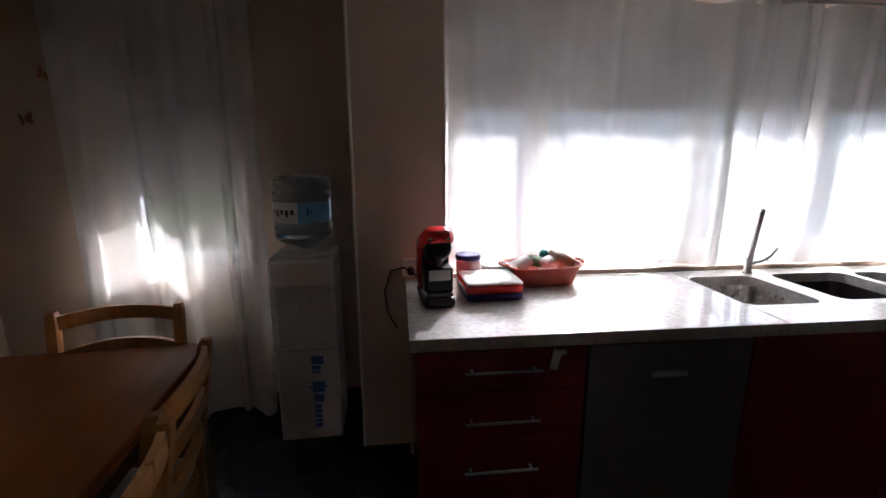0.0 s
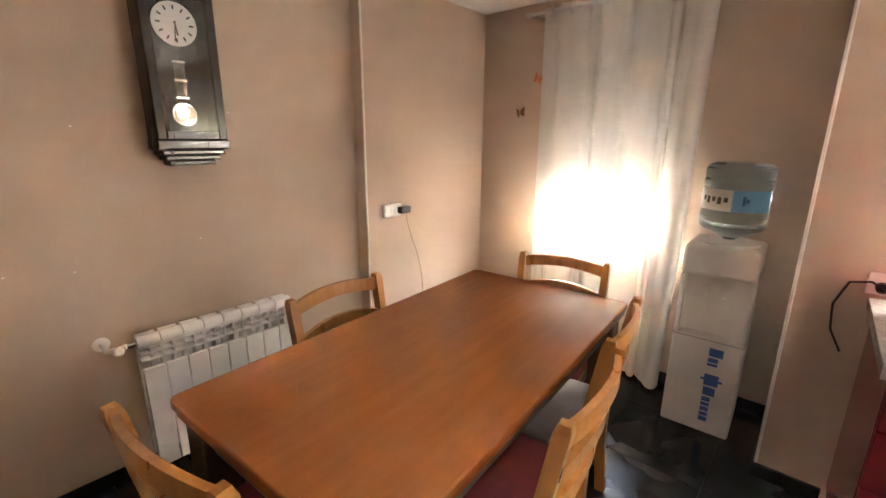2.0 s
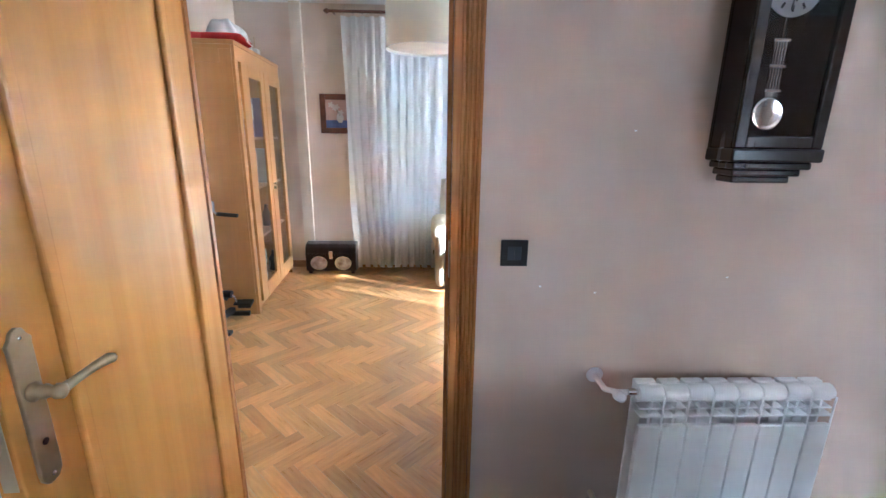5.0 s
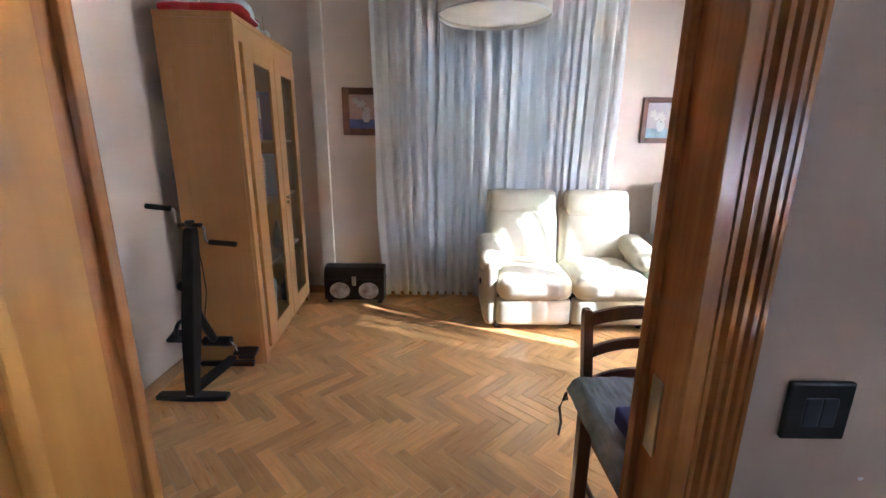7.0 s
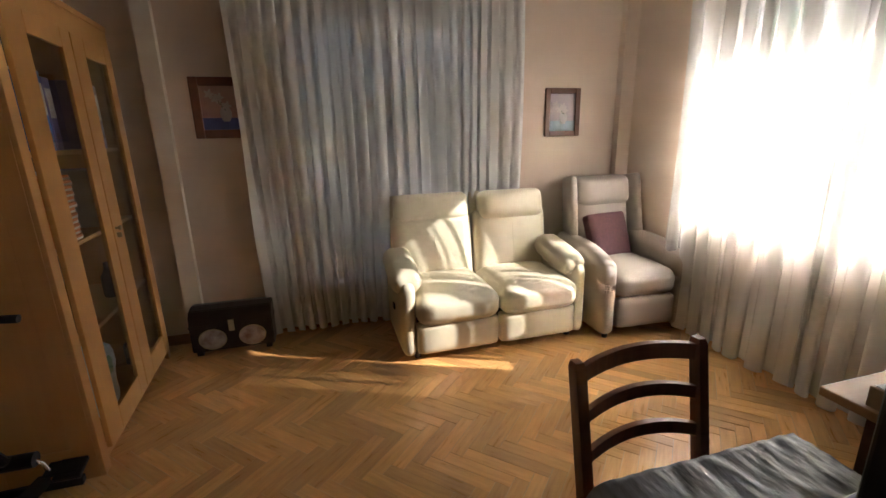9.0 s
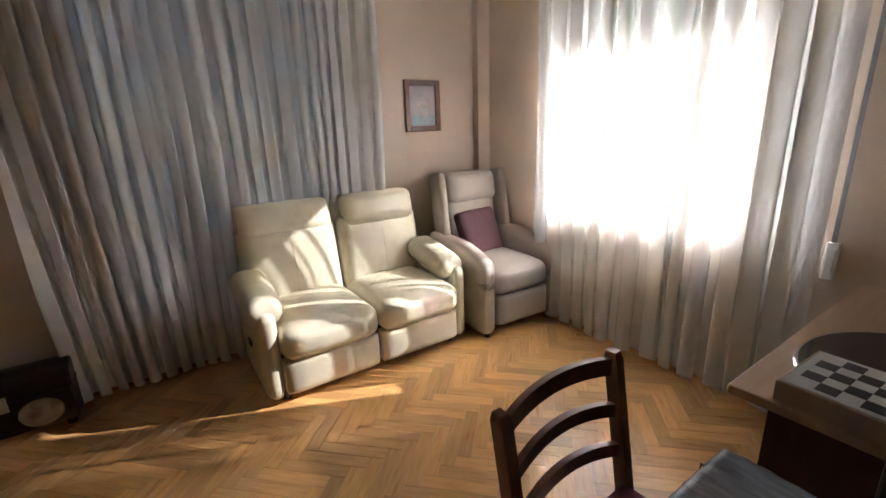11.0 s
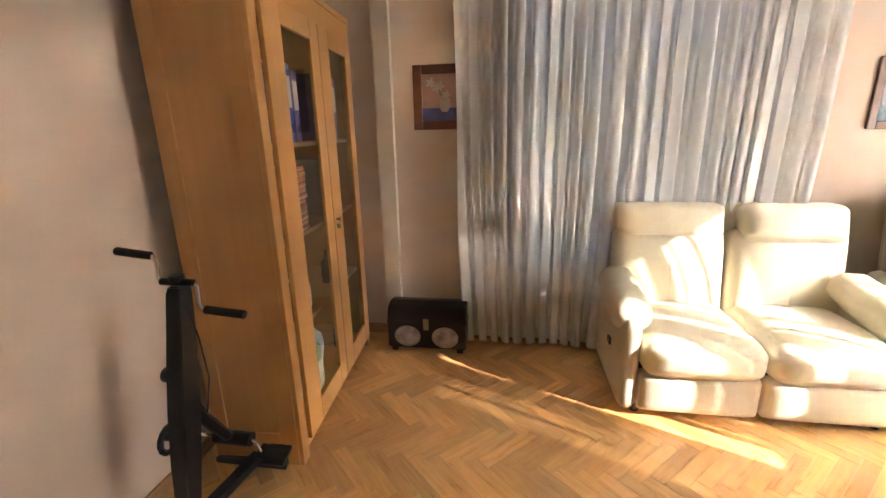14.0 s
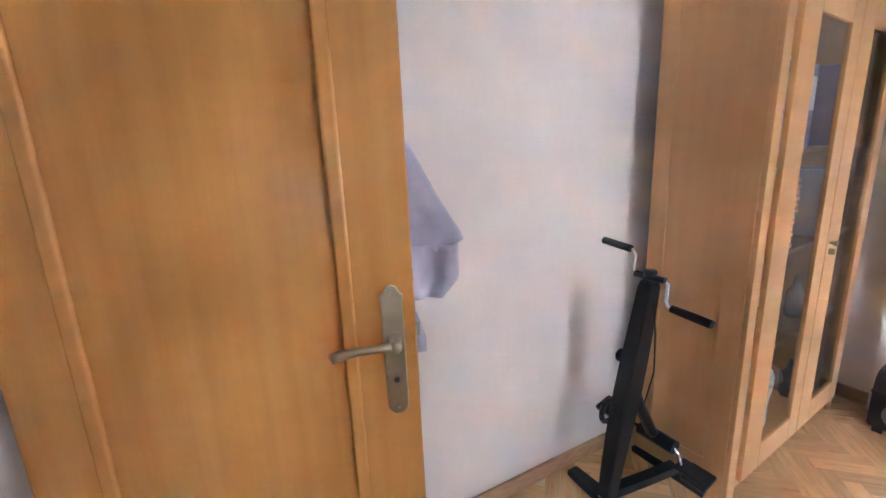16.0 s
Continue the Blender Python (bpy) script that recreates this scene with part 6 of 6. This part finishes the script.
part("back_cover", box(0.045, -0.50, 0.12, 0.085, 0.50, 0.60, 0.02, 3), BLACK, tv)
part("screen", box(-0.002, -0.705, 0.095, 0.0, 0.695, 0.775), mat("dark screen", (0.004, 0.004, 0.005), 0.08), tv)

# shutter strap and winder by the sunny window
st = thing("shutter_strap", pose(0, 0, 0), "grey shutter strap with a white winder box", "shutter strap")
part("strap", box(-3.09, LN - 0.014, 0.86, -3.072, LN - 0.012, 2.35), mat("grey webbing", (0.30, 0.30, 0.30), 0.8), st)
part("winder_box", box(-3.105, LN - 0.022, 0.70, -3.055, LN, 0.87, 0.008, 3), PLASTIC_W, st)
part("winder_cover", box(-3.095, LN - 0.030, 0.735, -3.065, LN - 0.022, 0.84, 0.003), PLASTIC_W, st)
part("upper_guide", box(-3.105, LN - 0.022, 2.35, -3.055, LN, 2.39, 0.004), PLASTIC_W, st)

# ---------------------------------------------------------------- outside
structure("ground", box(-400, -400, -0.65, 400, 400, -0.55), LAND, "dry pale ground around the house", "ground")


def bush(name, m, height, spread, n, seed, label, trunk=True):
    """A leafy tree: forked trunk and a ragged crown of many small leaf sprays."""
    t = thing(name, m, label, "tree")
    rnd = random.Random(seed)
    bm = tube([(0, 0, -0.05), (0.03, 0.02, height * 0.25), (-0.04, 0.05, height * 0.5), (0.0, 0.0, height * 0.8)], [0.09, 0.07, 0.05, 0.015], 8)
    ends = []
    for k in range(7):
        a, z = k * 0.9 + rnd.uniform(0, 0.6), height * rnd.uniform(0.25, 0.6)
        e = Vector((math.cos(a) * spread * 0.65, math.sin(a) * spread * 0.65, z + height * 0.3))
        tube([(0, 0, z), e * 0.5 + Vector((0, 0, z * 0.5)), e], [0.035, 0.022, 0.008], 6, bm=bm)
        ends.append(e)
    ends.append(Vector((0, 0, height * 0.85)))
    part("trunk", bm, BARK, t)
    verts, faces = [], []
    for i in range(n):
        c = rnd.choice(ends) + Vector((rnd.gauss(0, spread * 0.28), rnd.gauss(0, spread * 0.28), rnd.gauss(0, height * 0.17)))
        if c.z < 0.1:
            c.z = rnd.uniform(0.1, height * 0.6)
        d = Vector((rnd.gauss(0, 1), rnd.gauss(0, 1), rnd.gauss(0, 0.6))).normalized()
        s = d.cross(Vector((rnd.gauss(0, 1), rnd.gauss(0, 1), rnd.gauss(0, 1)))).normalized()
        L = rnd.uniform(0.06, 0.13)
        k = len(verts)
        verts += [c - d * L, c + s * L * 0.38, c + d * L, c - s * L * 0.38]
        faces.append((k, k + 1, k + 2, k + 3))
    me = bpy.data.meshes.new("crown")
    me.from_pydata([tuple(v) for v in verts], [], faces)
    me.materials.append(GREEN)
    ob = new("crown", me)
    ob.parent = t
    ob["kind"] = "stuff"
    return t


bush("tree", pose(-5.6, 7.5, -0.55), 4.8, 1.6, 26000, 1, "green leafy tree outside the sunny window")
bush("tree", pose(-2.2, 8.6, -0.55), 3.7, 1.5, 26000, 2, "green leafy tree outside the sunny window")
bush("hedge_shrub", pose(-3.6, 6.0, -0.55), 2.0, 1.2, 9000, 5, "green shrub outside the window")
bush("hedge_shrub", pose(-1.6, 5.2, -0.55), 2.3, 1.1, 9000, 6, "green shrub outside the alcove window")
bush("tree", pose(-7.4, 6.4, -0.55), 4.3, 1.5, 22000, 9, "green leafy tree outside")
bush("tree", pose(-4.3, 9.4, -0.55), 5.0, 1.7, 26000, 12, "green leafy tree outside the sunny window")
# added wall: keeps bright low sky from showing through the kitchen curtains
gw = structure("garden_wall", box(-1.2, 9.0, -0.55, 16.0, 9.2, 2.75), RENDER_W, "pale rendered wall added to block the low sky", "garden wall")


# ---------------------------------------------------------------- floors, piece by piece
fk = structure("floor_kitchen", box(-2.12, KS - 0.1, -0.12, KE, 2.40, -0.006), GROUT, "dark slate-look tiled kitchen floor", "floor")
TS = 0.45
tile_mesh = bpy.data.meshes.new("tile")
tb2 = box(-TS / 2 + 0.0015, -TS / 2 + 0.0015, -0.006, TS / 2 - 0.0015, TS / 2 - 0.0015, 0.0, 0.001, 1)
tb2.to_mesh(tile_mesh)
tb2.free()
tile_mesh.materials.append(TILE_D)
for i in range(12):
    for j in range(9):
        x, y = -2.14 + TS * (i + 0.5), KS - 0.1 + 0.17 + TS * (j - 0.5 + 0.5)
        t = new("tile", tile_mesh)
        t.parent = fk
        t.location = (x, y, 0)

for a, b in ((D1 - 0.01, 2.38), (KS - 0.1, D0 + 0.01)):
    y = a
    while y < b:
        e = min(y + TS, b)
        part("edge_tile", box(-2.2, y + 0.0015, -0.12, -2.1415, e - 0.0015, 0.0, 0.001, 1), TILE_D, fk)
        y = e

fv = structure("floor_living", box(LX - 0.1, LS - 0.1, -0.12, -2.205, LN + 0.1, -0.0018, bm=box(-2.205, D0 + 0.011, -0.12, -2.14, D1 - 0.011, -0.0018)), OAK_GAP, "oak herringbone parquet floor", "floor")
tagged(part("threshold_strip", box(-2.152, D0 + 0.022, -0.004, -2.128, D1 - 0.022, 0.004, 0.002)  , OAK_SK), "thin oak threshold strip in the doorway", "threshold", kind="structure")
PL, PW = 0.32, 0.064
plank = bpy.data.meshes.new("plank")
pb = prism([(-PL / 2 + 0.0006, -PW / 2 + 0.0006), (PL / 2 - 0.0006, -PW / 2 + 0.0006), (PL / 2 - 0.0006, PW / 2 - 0.0006), (-PL / 2 + 0.0006, PW / 2 - 0.0006)], -0.006, 0.0)
for v in pb.verts:
    if v.co.z > -0.001:
        v.co.x *= 1 - 0.0012 / PL
        v.co.y *= 1 - 0.0012 / PW
pb.to_mesh(plank)
pb.free()
plank.materials.append(OAK)
rot = Matrix.Rotation(radians(45), 4, "Z")
near, verts, faces, uvs = 0, [], [], []
rnd = random.Random(12)
for i in range(-70, 71):
    for j in range(-14, 15):
        bx_, by_ = i * PW + j * PL, i * PW - j * PL
        for horizontal in (True, False):
            if horizontal:
                c, ang = Vector((bx_ + PL / 2, by_ + PW / 2, 0)), 0
            else:
                c, ang = Vector((bx_ + PL + PW / 2, by_ + PW - PL / 2, 0)), 90
            p = rot @ c + Vector((-3.8, -0.4, 0))
            if not (LX - 0.05 < p.x < -2.14 + 0.02 and LS - 0.05 < p.y < LN + 0.05):
                continue
            if p.x > -2.33:
                if p.y > D1 - 0.02 or p.y < D0 + 0.02:
                    if p.y > KS - 0.2:
                        continue
            m = Matrix.Translation(p) @ Matrix.Rotation(radians(45 + ang), 4, "Z")
            lift = rnd.uniform(-0.0006, 0.0)
            if near < 300 and -4.35 < p.x < -2.5 and -1.75 < p.y < 0.3:
                o = new("plank", plank)
                o.parent = fv
                o.matrix_basis = Matrix.Translation((0, 0, lift)) @ m
                near += 1
            else:
                k = len(verts)
                a, b = PL / 2 - 0.0006, PW / 2 - 0.0006
                top = [(-a + .0006, -b + .0006), (a - .0006, -b + .0006), (a - .0006, b - .0006), (-a + .0006, b - .0006)]
                low = [(-a, -b), (a, -b), (a, b), (-a, b)]
                verts += [tuple(m @ Vector((x, y, lift))) for x, y in top] + [tuple(m @ Vector((x, y, -0.006))) for x, y in low]
                faces.append((k, k + 1, k + 2, k + 3))
                uvs += [*top]
                for q in range(4):
                    faces.append((k + 4 + q, k + 4 + (q + 1) % 4, k + (q + 1) % 4, k + q))
                    uvs += [low[q], low[(q + 1) % 4], top[(q + 1) % 4], top[q]]
me = bpy.data.meshes.new("planks")
me.from_pydata(verts, [], faces)
layer = me.uv_layers.new(name="UVMap")
for loop, uv in zip(layer.data, uvs):
    loop.uv = uv
me.materials.append(OAK_I)
rest = new("planks", me)
rest.parent = fv
rest["kind"] = "stuff"
